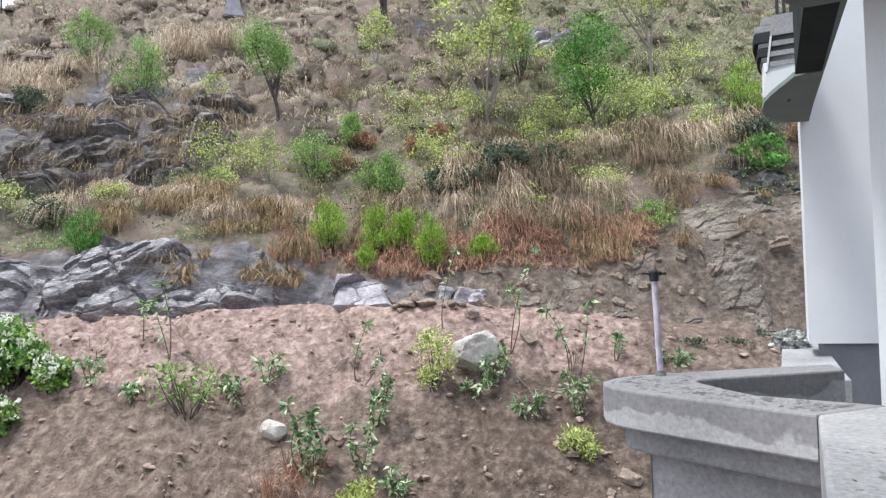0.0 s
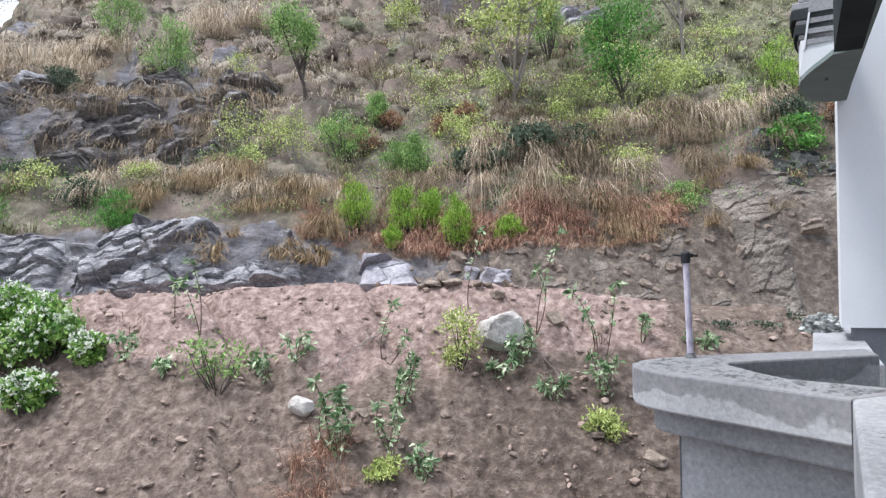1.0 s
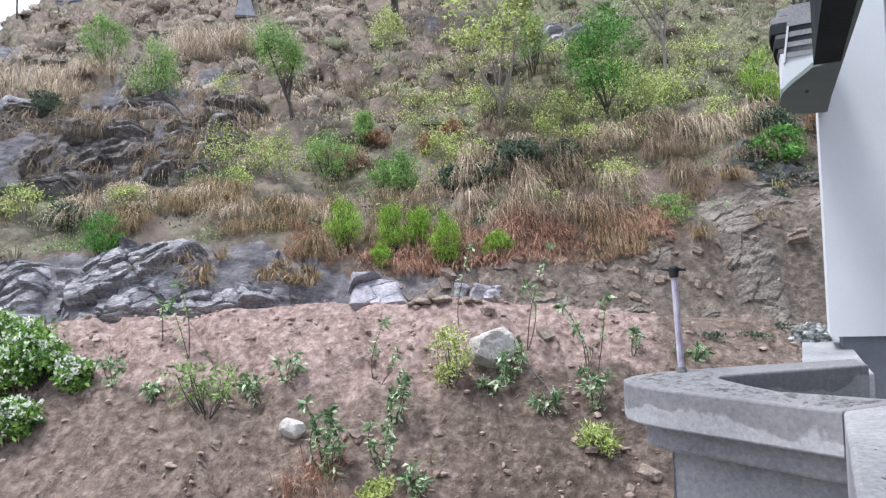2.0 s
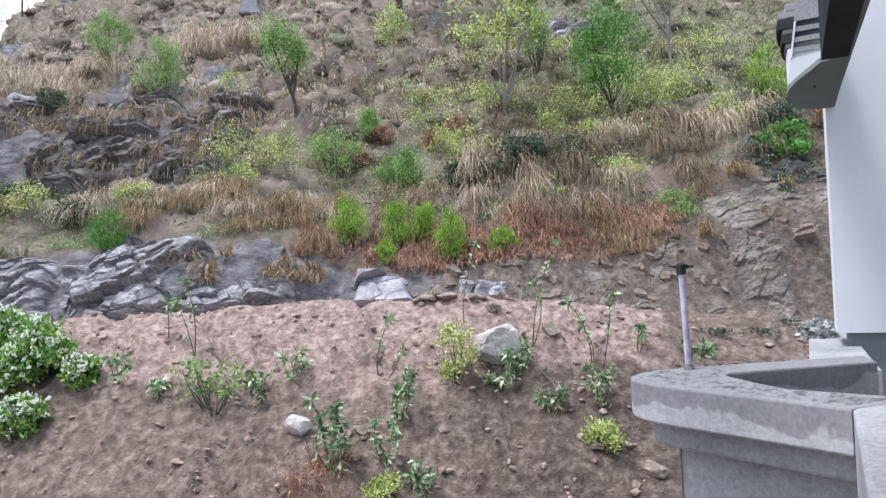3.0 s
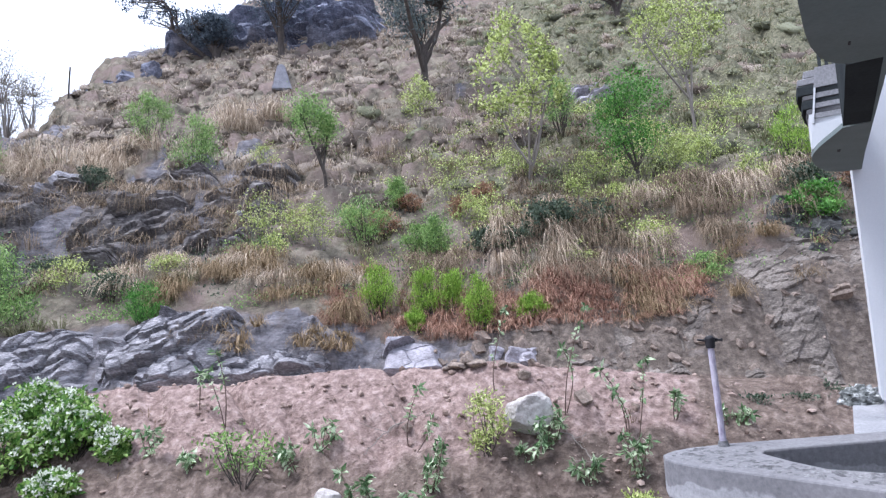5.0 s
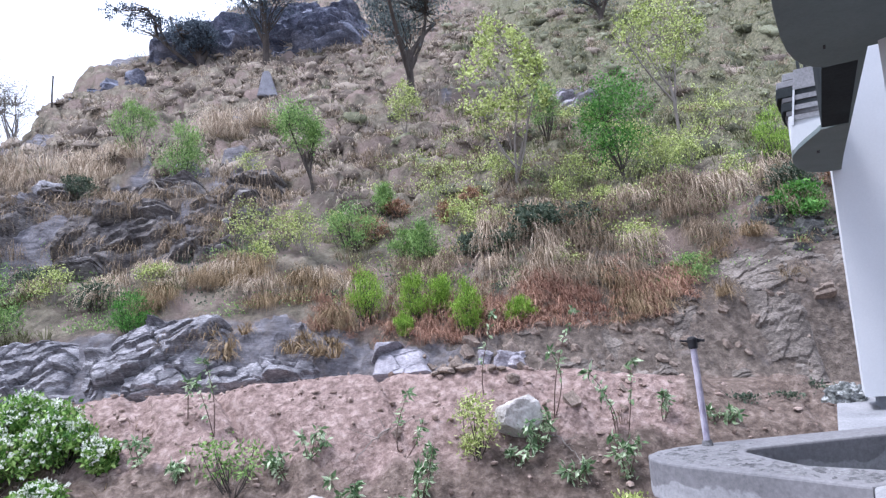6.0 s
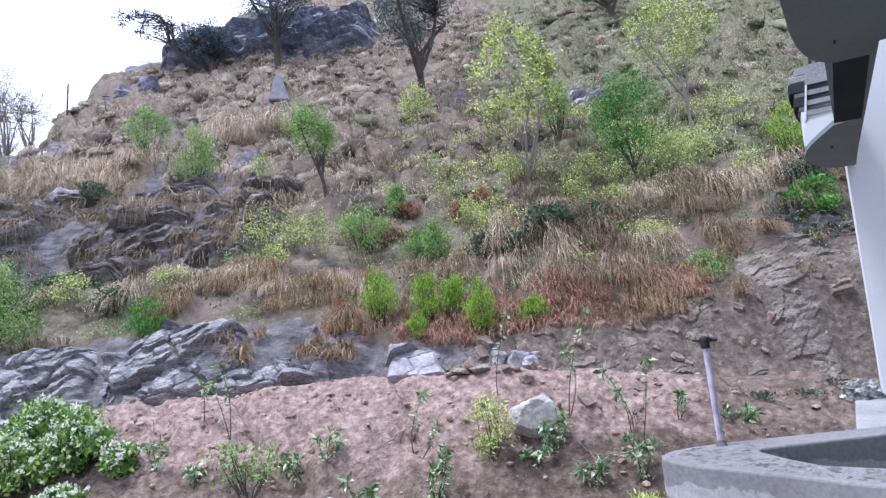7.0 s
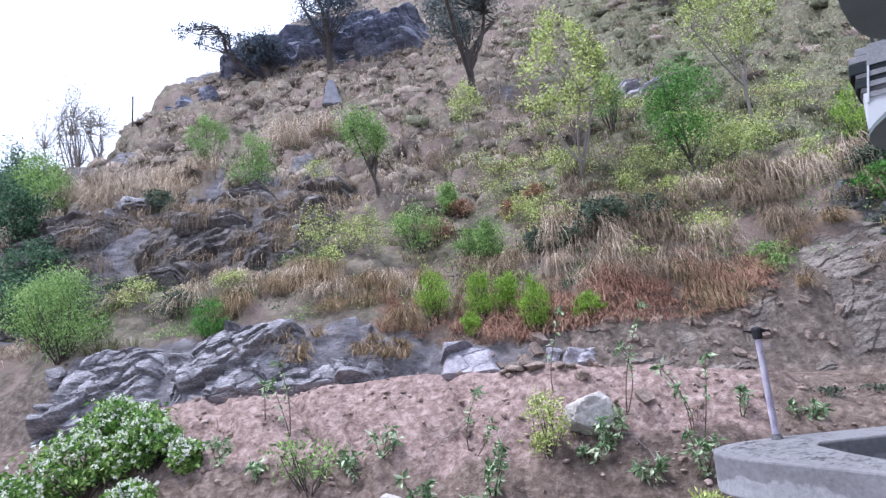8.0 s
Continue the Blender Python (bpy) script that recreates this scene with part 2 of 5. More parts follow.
    add = n.new("ShaderNodeMath")
    add.operation = "MULTIPLY_ADD"
    add.inputs[1].default_value = 0.45
    l.new(grit, add.inputs[0])
    l.new(gain.outputs[0], add.inputs[2])
    u = n.new("ShaderNodeBump")
    u.inputs["Strength"].default_value, u.inputs["Distance"].default_value = 1.0, 0.075
    l.new(add.outputs[0], u.inputs["Height"])
    l.new(u.outputs[0], p.inputs["Normal"])
    return m


# ---- the lie of the land ----
def vnoise(x, y, z, seed=0):
    """Smooth value noise between -1 and 1 for arrays of points."""
    xi, yi, zi = np.floor(x).astype(np.int64), np.floor(y).astype(np.int64), np.floor(z).astype(np.int64)
    fx, fy, fz = x - xi, y - yi, z - zi
    fx, fy, fz = fx * fx * (3 - 2 * fx), fy * fy * (3 - 2 * fy), fz * fz * (3 - 2 * fz)

    def corner(i, j, k):
        h = (xi + i) * 374761393 + (yi + j) * 668265263 + (zi + k) * 2147483647 + seed * 974711
        h = (h ^ (h >> 13)) * 1274126177
        h = (h ^ (h >> 16)) & 0xFFFFFF
        return h / 8388607.5 - 1.0

    a = corner(0, 0, 0) * (1 - fx) + corner(1, 0, 0) * fx
    b = corner(0, 1, 0) * (1 - fx) + corner(1, 1, 0) * fx
    c = corner(0, 0, 1) * (1 - fx) + corner(1, 0, 1) * fx
    d = corner(0, 1, 1) * (1 - fx) + corner(1, 1, 1) * fx
    return (a * (1 - fy) + b * fy) * (1 - fz) + (c * (1 - fy) + d * fy) * fz


def fbm(x, y, scale, octaves, seed=0):
    total, amp, norm = np.zeros_like(x), 1.0, 0.0
    for o in range(octaves):
        total += amp * vnoise(x * scale, y * scale, np.full_like(x, o * 7.3), seed + o)
        norm, amp, scale = norm + amp, amp * 0.5, scale * 2.03
    return total / norm


def domes(x, y, cell, seed):
    """Rounded hummocks of about one cell each: 1 on top, 0 in the creases between them."""
    u, v = x / cell, y / cell
    iu, iv = np.floor(u).astype(np.int64), np.floor(v).astype(np.int64)
    best = np.full(np.shape(u), 9.0)
    for du in (-1, 0, 1):
        for dv in (-1, 0, 1):
            h = (iu + du) * 73856093 ^ (iv + dv) * 19349663 ^ seed * 83492791
            h = (h ^ (h >> 13)) * 1274126177
            h = h ^ (h >> 16)
            ru, rv = (h & 1023) / 1023.0, ((h >> 10) & 1023) / 1023.0
            best = np.minimum(best, (iu + du + ru - u) ** 2 + (iv + dv + rv - v) ** 2)
    return np.clip(1 - best / 0.55, 0, 1)


def smooth(a, b, v):
    s = np.clip((v - a) / (b - a), 0, 1)
    return s * s * (3 - 2 * s)


def crest_height(x):
    return np.interp(x, [-30, -8.4, -7.3, -5.2, -2.6, -0.7, 0.9, 1.7, 2.6, 4.0, 4.75, 12],
                     [-1.5, 0.51, 0.63, 0.93, 0.97, 0.93, 0.86, 0.77, 0.68, 0.62, 0.45, 0.2])


def cut_height(x):
    return np.interp(x, [-30, -10.5, -9.3, -8.5, -6.6, -4.6, -3.3, -2.0, -1.0, 0.1, 1.5, 2.9, 3.8, 4.8, 5.9, 12],
                     [0.0, 0.9, 1.41, 1.74, 1.77, 1.9, 1.8, 1.49, 1.37, 1.43, 1.48, 1.44, 1.78, 1.93, 2.08, 2.8])


def cliff_mask(x, y):
    """The dark rock step on the western shoulder of the hill."""
    return smooth(-17, -12, x) * (1 - smooth(-6.5, -4.5, x)) * smooth(13, 14, y) * (1 - smooth(18, 20, y))


def base_height(x, y):
    crest, cut = crest_height(x), cut_height(x)
    bank = crest - 0.78 * np.maximum(9.3 - y, 0)
    bank = np.maximum(bank, -3.2 + 0.06 * (y - 4))
    path = crest - 0.1 * smooth(9.3, 9.8, y)
    face = smooth(10.15, 11.0, y)
    steep = np.clip(y - 11, 0, 2.2) * (0.65 + 0.35 * smooth(-1.5, 1.5, x)) + np.clip(y - 13.2, 0, None) * 0.65
    steep -= 0.35 * smooth(-1.5, 1.5, x) * 2.2 * smooth(13.2, 24, y)
    plane = cut + (1.7 - cut) * smooth(11, 18, y) + steep
    plane = np.where(y > 70, plane - (y - 70) * 0.4, plane)
    step = cliff_mask(x, y)
    plane = plane + step * (0.9 * smooth(14.6, 15.2, y) - 0.55)
    hill = np.where(y > 11, plane, path * (1 - face) + cut * face)
    z = np.where(y < 9.3, bank, hill)
    edge = -17.5 + 1.6 * np.sin(y * 0.31) + 1.1 * np.sin(y * 0.83 + 1.0)
    away = np.maximum(edge - x, 0)
    z = z - 1.15 * np.maximum(away - 0.6, 0) - 0.25 * np.minimum(away, 0.6)
    z = np.where(y > 2, z - 0.3 * np.maximum(x - 30, 0), z)
    return np.maximum(z, -9.0 + 0.0 * z)


def ground_height(x, y):
    """The finished ground: clods on the bank, ledges in the rock, terracettes and tussock humps on the hill."""
    x, y = np.asarray(x, float), np.asarray(y, float)
    z = base_height(x, y)
    bank = 1 - smooth(9.2, 10.0, y)
    face = smooth(10.1, 10.4, y) * (1 - smooth(11.0, 11.5, y))
    rocky = face * (1 - smooth(-0.5, 1.0, x)) + cliff_mask(x, y)
    hill = smooth(11.0, 11.8, y)
    far = np.clip(np.hypot(x, y) / 12, 1, 4)
    z = z + bank * smooth(3, 5, y) * (0.13 * fbm(x, y, 0.55, 3, 3) + 0.10 * fbm(x, y, 2.2, 5, 11))
    bare = bank * smooth(3, 5, y)
    clod = np.maximum(fbm(x, y, 3.6, 3, 31), 0) * 0.22 + np.maximum(vnoise(x * 8.5, y * 8.5, 0 * x, 33), 0.25) * 0.06
    z = z + bare * (1 - 0.7 * smooth(8.6, 9.2, y)) * clod * (0.35 + 0.65 * smooth(-0.3, 0.3, fbm(x, y, 0.7, 2, 35)))
    gully = np.abs(fbm(x + 0.8 * y, 0.35 * y, 0.9, 3, 37))
    z = z - bare * 0.16 * (1 - smooth(0.0, 0.16, gully))
    blocks = np.round(3.0 * fbm(x, y, 0.9, 3, 41)) / 3.0 + 0.5 * np.round(4.0 * fbm(x, y, 2.3, 2, 47)) / 4.0
    z = z + 0.22 * rocky * blocks + face * (0.16 * fbm(x, y, 2.5, 4, 51) + 0.10 * np.round(2.5 * fbm(x, y, 4.0, 2, 53)) / 2.5)
    ridge = 1 - np.abs(fbm(x, y * 1.6, 0.42, 3, 61))
    z = z + hill * 0.34 * far ** 0.4 * (ridge - 0.75) + hill * 0.24 * far ** 0.5 * fbm(x, y, 1.1, 5, 71)
    wx, wy = x + 0.35 * fbm(x, y, 1.2, 2, 76), y + 0.35 * fbm(x, y, 1.2, 2, 77)
    z = z + hill * 0.16 * domes(wx, wy, 0.62, 5) + hill * smooth(14, 18, y) * (0.58 * domes(wx, wy * 1.2, 1.2, 6) + 0.34 * domes(wx, wy * 1.15, 0.62, 7))
    z = z - hill * (0.13 + 0.56 * smooth(14.5, 17.4, y))
    q = 1.25 * z + 1.3 * fbm(x, y, 0.3, 3, 81)
    terrace = (smooth(0.0, 0.20, q - np.floor(q)) - (q - np.floor(q))) / 1.25
    return z + hill * (0.12 + 0.36 * smooth(13.5, 18, y)) * (terrace - 0.3)


def at_ground(x, y, sink=0.0):
    return Vector((x, y, float(ground_height(np.array([x]), np.array([y]))[0]) - sink))


def mesh_object(name, verts, faces, mat, smooth_faces=False, parent=None):
    """A mesh from arrays: verts (n, 3), faces (m, 3 or 4)."""
    me = bpy.data.meshes.new(name)
    verts, faces = np.asarray(verts, np.float32), np.asarray(faces, np.int32)
    me.vertices.add(len(verts))
    me.vertices.foreach_set("co", verts.ravel())
    k = faces.shape[1]
    me.loops.add(faces.size)
    me.loops.foreach_set("vertex_index", faces.ravel())
    me.polygons.add(len(faces))
    me.polygons.foreach_set("loop_start", np.arange(0, faces.size, k, dtype=np.int32))
    me.polygons.foreach_set("use_smooth", np.full(len(faces), smooth_faces))
    me.update(calc_edges=True)
    me.materials.append(mat)
    ob = new(name, me)
    ob.parent = parent
    return ob


def part(name, bm, mat, parent, label=""):
    me = bpy.data.meshes.new(name)
    bmesh.ops.recalc_face_normals(bm, faces=bm.faces)
    bm.to_mesh(me)
    bm.free()
    me.materials.append(mat)
    ob = new(name, me)
    ob.parent = parent
    return tagged(ob, label)


# one ground sheet: rings round the house, close together where the slope is near, out to the horizon
angles = np.concatenate([np.linspace(-180, -66, 40, endpoint=False), np.linspace(-64, 50, 540, endpoint=False), np.linspace(52, 180, 44, endpoint=False)])
radii = np.concatenate([np.linspace(0.0, 4.5, 8, endpoint=False), 4.5 * 1.0096 ** np.arange(313), 90 * 1.09 ** np.arange(1, 40)])
A, Rr = np.meshgrid(np.radians(angles), radii)
GX, GY = Rr * np.sin(A), Rr * np.cos(A)
GZ = ground_height(GX.ravel(), GY.ravel()).reshape(GX.shape)
na, nr = len(angles), len(radii)
i, j = np.meshgrid(np.arange(nr - 1), np.arange(na), indexing="ij")
j2 = (j + 1) % na
quads = np.stack([i * na + j, i * na + j2, (i + 1) * na + j2, (i + 1) * na + j], -1).reshape(-1, 4)[:, ::-1]
ground = mesh_object("ground", np.stack([GX, GY, GZ], -1).reshape(-1, 3), quads, ground_material(), True)
tagged(ground, "steep hillside of pink earth, grey rock and dry turf", "hillside", kind="structure")
gx, gy = GX.ravel(), GY.ravel()
wob = 0.35 * fbm(gx, gy, 0.8, 3, 91)
face_top = 11.15 + 0.5 * smooth(2.5, 5.0, gx)
masks = {
    "pink": (1 - smooth(9.9, 10.5, gy)) * smooth(7.4, 8.9, gy + 1.2 * wob) * (1 - smooth(1.6, 3.4, gx)) * smooth(-7.0, -4.5, gx),
    "dark_tone": 0.75 * smooth(-1.2, 0.8, gx + 1.5 * wob) * (1 - smooth(8.1, 8.9, gy + wob)),
    "clay": smooth(9.9, 10.5, gy),
    "turf": smooth(face_top - 0.3, face_top + 0.3, gy + wob),
    "rock": np.maximum.reduce([smooth(10.1, 10.35, gy) * (1 - smooth(10.95, 11.3, gy + wob)) * (0.62 - 0.26 * smooth(-1.5, 1.0, gx)) * smooth(-9.2, -8.4, gx),
                               0.85 * cliff_mask(gx, gy) * smooth(-0.2, 0.3, fbm(gx, gy, 0.5, 3, 97) + 0.35 * (gy < 15.4)),
                               smooth(0.34, 0.5, fbm(gx, gy, 0.22, 4, 99)) * smooth(16, 20, gy) * 0.9]),
    "moss": smooth(13, 15, gy) * smooth(-2, 4, gx + 2 * wob) * 0.7,
}
for key, values in masks.items():
    ground.data.attributes.new(key, "FLOAT", "POINT").data.foreach_set("value", values.astype(np.float32))


# ---- the house: parapet, walls, upper balconies ----
def prism(poly, z0, z1, bevel=0.0, segments=2):
    """An upright block over a plan outline."""
    bm = bmesh.new()
    low = [bm.verts.new((x, y, z0)) for x, y in poly]
    top = [bm.verts.new((x, y, z1)) for x, y in poly]
    bm.faces.new(low[::-1])
    lid = bm.faces.new(top)
    for k in range(len(poly)):
        q = (k + 1) % len(poly)
        bm.faces.new((low[k], low[q], top[q], top[k]))
    bmesh.ops.recalc_face_normals(bm, faces=bm.faces)
    if bevel:
        edges = [e for e in bm.edges if lid in e.link_faces or bm.faces[0] in e.link_faces]
        bmesh.ops.bevel(bm, geom=edges, offset=bevel, segments=segments, affect="EDGES", profile=0.5)
    bmesh.ops.triangulate(bm, faces=[f for f in bm.faces if len(f.verts) > 4])
    return bm


def inset(chain, d):
    """The chain of plan points moved d metres to its right-hand side."""
    out = []
    for k, (x, y) in enumerate(chain):
        x0, y0 = chain[max(k - 1, 0)]
        x1, y1 = chain[min(k + 1, len(chain) - 1)]
        n = math.hypot(x1 - x0, y1 - y0)
        out.append((x + d * (y1 - y0) / n, y - d * (x1 - x0) / n))
    return out


def thing(name, label, category, at=(0, 0, 0), group=""):
    ob = new(name)
    ob.location = at
    ob.empty_display_size = 0.2
    return tagged(ob, label, category, group)


OUTER = [(1.02, 1.88), (0.89, 2.02), (0.74, 2.18), (0.635, 2.29), (0.585, 2.36), (0.565, 2.43), (0.575, 2.50), (0.62, 2.555), (0.70, 2.60), (0.86, 2.645), (1.34, 2.715), (1.56, 2.745)]
INNER = [(1.525, 2.60), (1.15, 2.535), (0.93, 2.49), (0.90, 2.44), (0.94, 2.29), (0.99, 2.17), (1.12, 2.08), (1.28, 1.97)]
TOP = 1.06
parapet = thing("balcony_parapet", "grey cement-rendered balcony parapet with a rounded moulded end", "parapet")
part("coping", prism(OUTER + INNER, TOP - 0.133, TOP, 0.008), STAINED, parapet, "smooth grey render stained darker along the top")
part("moulding", prism(inset(OUTER, 0.075) + INNER, TOP - 0.228, TOP - 0.136, 0.012), CONCRETE, parapet)
part("lower_wall", prism(inset(OUTER, 0.16) + INNER, -3.6, TOP - 0.231), CONCRETE, parapet)
rng = np.random.default_rng(5)


def inside(poly, x, y):
    hit = False
    for k in range(len(poly)):
        (ax, ay), (bx, by) = poly[k], poly[k - 1]
        if (ay > y) != (by > y) and x < (bx - ax) * (y - ay) / (by - ay) + ax:
            hit = not hit
    return hit


def crust(name, poly, cells, lump, parent, seed, cover=0.1):
    """A rough skin of mortar on top of a wall: a fine pitted sheet that sinks into the coping where it is worn off."""
    xs, ys = [p[0] for p in poly], [p[1] for p in poly]
    nx, ny = int((max(xs) - min(xs)) / cells) + 1, int((max(ys) - min(ys)) / cells) + 1
    gxx, gyy = np.meshgrid(min(xs) + np.arange(nx + 1) * cells, min(ys) + np.arange(ny + 1) * cells)
    px, py = gxx.ravel(), gyy.ravel()
    relief = (fbm(px, py, 58, 2, seed) + 0.5 * fbm(px, py, 6, 2, seed + 3) + cover).reshape(gxx.shape)
    index, verts, faces = {}, [], []
    for b in range(ny):
        for a in range(nx):
            if not inside(poly, gxx[b, a] + cells / 2, gyy[b, a] + cells / 2):
                continue
            ids = []
            for key in ((a, b), (a + 1, b), (a + 1, b + 1), (a, b + 1)):
                if key not in index:
                    index[key] = len(verts)
                    edge = all(inside(poly, gxx[key[1], key[0]] + dx, gyy[key[1], key[0]] + dy) for dx in (-0.012, 0.012) for dy in (-0.012, 0.012))
                    verts.append((gxx[key[1], key[0]], gyy[key[1], key[0]], TOP - 0.003 + (lump * min(1.0, relief[key[1], key[0]]) if edge else -0.004)))
                ids.append(index[key])
            faces.append(ids)
    return mesh_object(name, verts, faces, MORTAR, True, parent)


rim = inset(OUTER, 0.015)[:9] + [(0.86, 2.60), (1.05, 2.60), (0.93, 2.51), (0.88, 2.43), (0.92, 2.29), (0.97, 2.17), (1.10, 2.07), (1.22, 1.97)]
tagged(crust("mortar_crust", rim, 0.0065, 0.009, parapet, 301, 0.36), "rough dark mortar left on the coping")

NEAR = [(1.02, 1.872), (1.285, 1.965), (1.75, 1.72), (0.55, -0.95), (0.02, -0.75), (-0.25, -0.52)]
pier = thing("parapet_pier", "broad pale cement parapet wall with a scraped top", "parapet")
part("coping", prism(NEAR, TOP - 0.24, TOP + 0.004, 0.014, 3), CONCRETE, pier)
part("lower_wall", prism(inset(NEAR[:1] + NEAR[-1:], -0.05) + [NEAR[-2], NEAR[3], NEAR[2], NEAR[1]], -3.6, TOP - 0.243), CONCRETE, pier)
patch = [(1.02, 1.84), (1.28, 1.93), (1.6, 1.6), (0.55, -0.5), (0.0, -0.2)]
tagged(crust("mortar_crust", patch, 0.010, 0.009, pier, 317, 0.3), "thin scraped mortar")

# pipe stub standing in the rounded end
pole = thing("pipe_stub", "pale purple-grey plastic pipe stub wound with black tape", "pipe", (0.82, 2.595, TOP - 0.02))
bm = bmesh.new()
bmesh.ops.create_cone(bm, cap_ends=True, segments=16, radius1=0.0122, radius2=0.0116, depth=0.40, matrix=Matrix.Translation((0, 0, 0.20)))
part("pipe", bm, PIPE, pole)
bm = bmesh.new()
bmesh.ops.create_cone(bm, cap_ends=True, segments=14, radius1=0.0165, radius2=0.019, depth=0.035, matrix=Matrix.Translation((0, 0, 0.398)))
bmesh.ops.create_uvsphere(bm, u_segments=10, v_segments=6, radius=0.019, matrix=Matrix.Translation((0, 0, 0.416)) @ Matrix.Diagonal((1, 1, 0.6, 1)))
part("tape_wrap", bm, BLACK, pole, "black tape wrapped round the pipe end")
for sx, ang in ((-1, 0.2), (1, -0.15), (1, 0.35)):
    bm = bmesh.new()
    m = Matrix.Translation((0.022 * sx, 0, 0.408 + 0.012 * ang)) @ Matrix.Rotation(radians(90) * sx + ang, 4, "Y")
    bmesh.ops.create_cone(bm, cap_ends=True, segments=8, radius1=0.006, radius2=0.003, depth=0.05, matrix=m)
    part("wire_end", bm, BLACK, pole)
bm = bmesh.new()
bmesh.ops.create_cone(bm, cap_ends=True, segments=12, radius1=0.024, radius2=0.0165, depth=0.03, matrix=Matrix.Translation((0, 0, 0.025)))
part("mortar_collar", bm, MORTAR, pole)
pole.rotation_euler = (radians(1.0), radians(-2.0), 0)

# far end of the house: low wall, white end wall, shade-coloured recess
low_wall = thing("terrace_wall", "low cement terrace wall below the white house wall", "wall")
part("body", prism([(2.30, 4.66), (2.55, 5.16), (3.26, 6.57), (3.70, 6.50), (3.53, 6.31), (2.9, 4.96), (2.72, 4.56)], -3.6, 0.66, 0.01), CONCRETE, low_wall)
W2 = (3.54, 5.53)
wall_far = tagged(part("wall_far", prism([(3.03, 5.64), (3.0 + 0.25, 5.64 + 0.45), (W2[0] + 0.35, W2[1] + 0.42), W2], 0.77, 6.2), WHITE, None), "plain white-painted house end wall", "wall", kind="structure")
recess = tagged(part("wall_recess", prism([(3.16, 5.68), (3.3, 6.0), (W2[0] + 0.33, W2[1] + 0.4), (W2[0] + 0.09, W2[1] + 0.05)], -3.6, 0.768), RECESS_SHADE, None), "set-back wall under the white wall, blue-grey to stand for shade", "wall", kind="structure")
wall_near = tagged(part("wall_near", prism([(1.762, 2.756), (2.112, 2.136), (3.4, 1.2), (3.6, 3.4)], -3.6, 6.2), WHITE, None), "plain white-painted house wall", "wall", kind="structure")
floor = tagged(part("floor", prism([(0.2, -0.9), (1.3, 1.9), (0.98, 2.3), (1.1, 2.5), (3.4, 2.8), (5.5, 1.0), (4.5, -4.5), (0.4, -4.5)], -0.18, 0.0), CONCRETE, None), "grey cement balcony floor", "floor", kind="structure")
wall_back = tagged(part("wall_back", prism([(0.45, -4.4), (0.45, -1.2), (0.65, -1.2), (0.65, -4.4)], 0.0, 2.55), WHITE, None), "plain white-painted house wall", "wall", kind="structure")

# upper balconies seen from below
SOF = 2.62
WA, WB = Vector((3.07, 5.62)), Vector((1.77, 2.96))
U = (WA - WB).normalized()


def on_wall(s, out):
    """A plan point s metres along the house line from its far corner towards us, and out metres off it."""
    p = WA - U * s
    return (p.x - U.y * out, p.y + U.x * out)


far_balcony = thing("upper_balcony", "rounded upper balcony with stepped grey mouldings and a white face", "balcony", group="upper balconies")
rounded = [on_wall(s, o) for s, o in ((0.03, 0.10), (0.09, 0.175), (0.20, 0.235), (0.36, 0.28), (0.56, 0.308), (0.80, 0.318), (0.98, 0.305), (1.16, 0.27), (1.34, 0.222), (1.52, 0.168), (1.66, 0.13))]
back = [on_wall(1.70, -0.02), on_wall(0.03, -0.02)]
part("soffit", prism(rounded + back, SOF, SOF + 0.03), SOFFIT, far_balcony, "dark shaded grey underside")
tail = [on_wall(1.0, 0.04), on_wall(0.03, -0.02)]
part("face", prism(inset(rounded[:7], -0.004) + tail, SOF + 0.032, SOF + 0.288), WHITE, far_balcony, "white-painted curved face")
# set-back rings get the near-black grey as shade put into their colour
for z0, z1, d, mat in ((0.290, 0.328, 0.006, UNDER_MOULD), (0.330, 0.392, 0.030, BAND), (0.394, 0.430, 0.022, UNDER_MOULD), (0.432, 0.505, 0.052, BAND), (0.507, 0.555, 0.044, CONCRETE), (0.557, 0.610, 0.0, CONCRETE)):
    part("ring_moulding", prism(inset(rounded[:7], d) + tail, SOF + z0, SOF + z1, 0.006), mat, far_balcony)


def end_block(z0, z1, near, trim=0.0, wide=0.0):
    """A course of the squared end block; its outer edge leans in towards the top."""
    bm = bmesh.new()
    rings = []
    for z in (z0, z1):
        edge = 0.312 - 0.145 * z + 0.004 - trim
        rings.append([bm.verts.new((*on_wall(s, o), SOF + z)) for s, o in ((0.82, edge), (near, edge), (near, edge - wide if wide else 0.04), (0.82, edge - wide if wide else 0.04))])
    bm.faces.new(rings[0][::-1])
    bm.faces.new(rings[1])
    for k in range(4):
        bm.faces.new((rings[0][k], rings[0][(k + 1) % 4], rings[1][(k + 1) % 4], rings[1][k]))
    return bm


part("end_panel", end_block(0.032, 0.213, 1.0), WHITE, far_balcony, "white panel under the grooves")
# grooves coloured near-black to stand for the shade between the fillets
for k in range(7):
    z0 = 0.215 + 0.0365 * k
    part("fillet" if k % 2 else "groove", end_block(z0, z0 + 0.0355, 1.0 if k % 2 else 0.965, 0.0 if k % 2 else 0.006), CONCRETE if k % 2 else BAND, far_balcony)
part("end_cap", end_block(0.472, 0.618, 1.004, -0.004), CONCRETE, far_balcony)
part("end_strip", end_block(0.2145, 0.4715, 1.006, -0.003, 0.013), WHITE, far_balcony, "thin white edge strip")
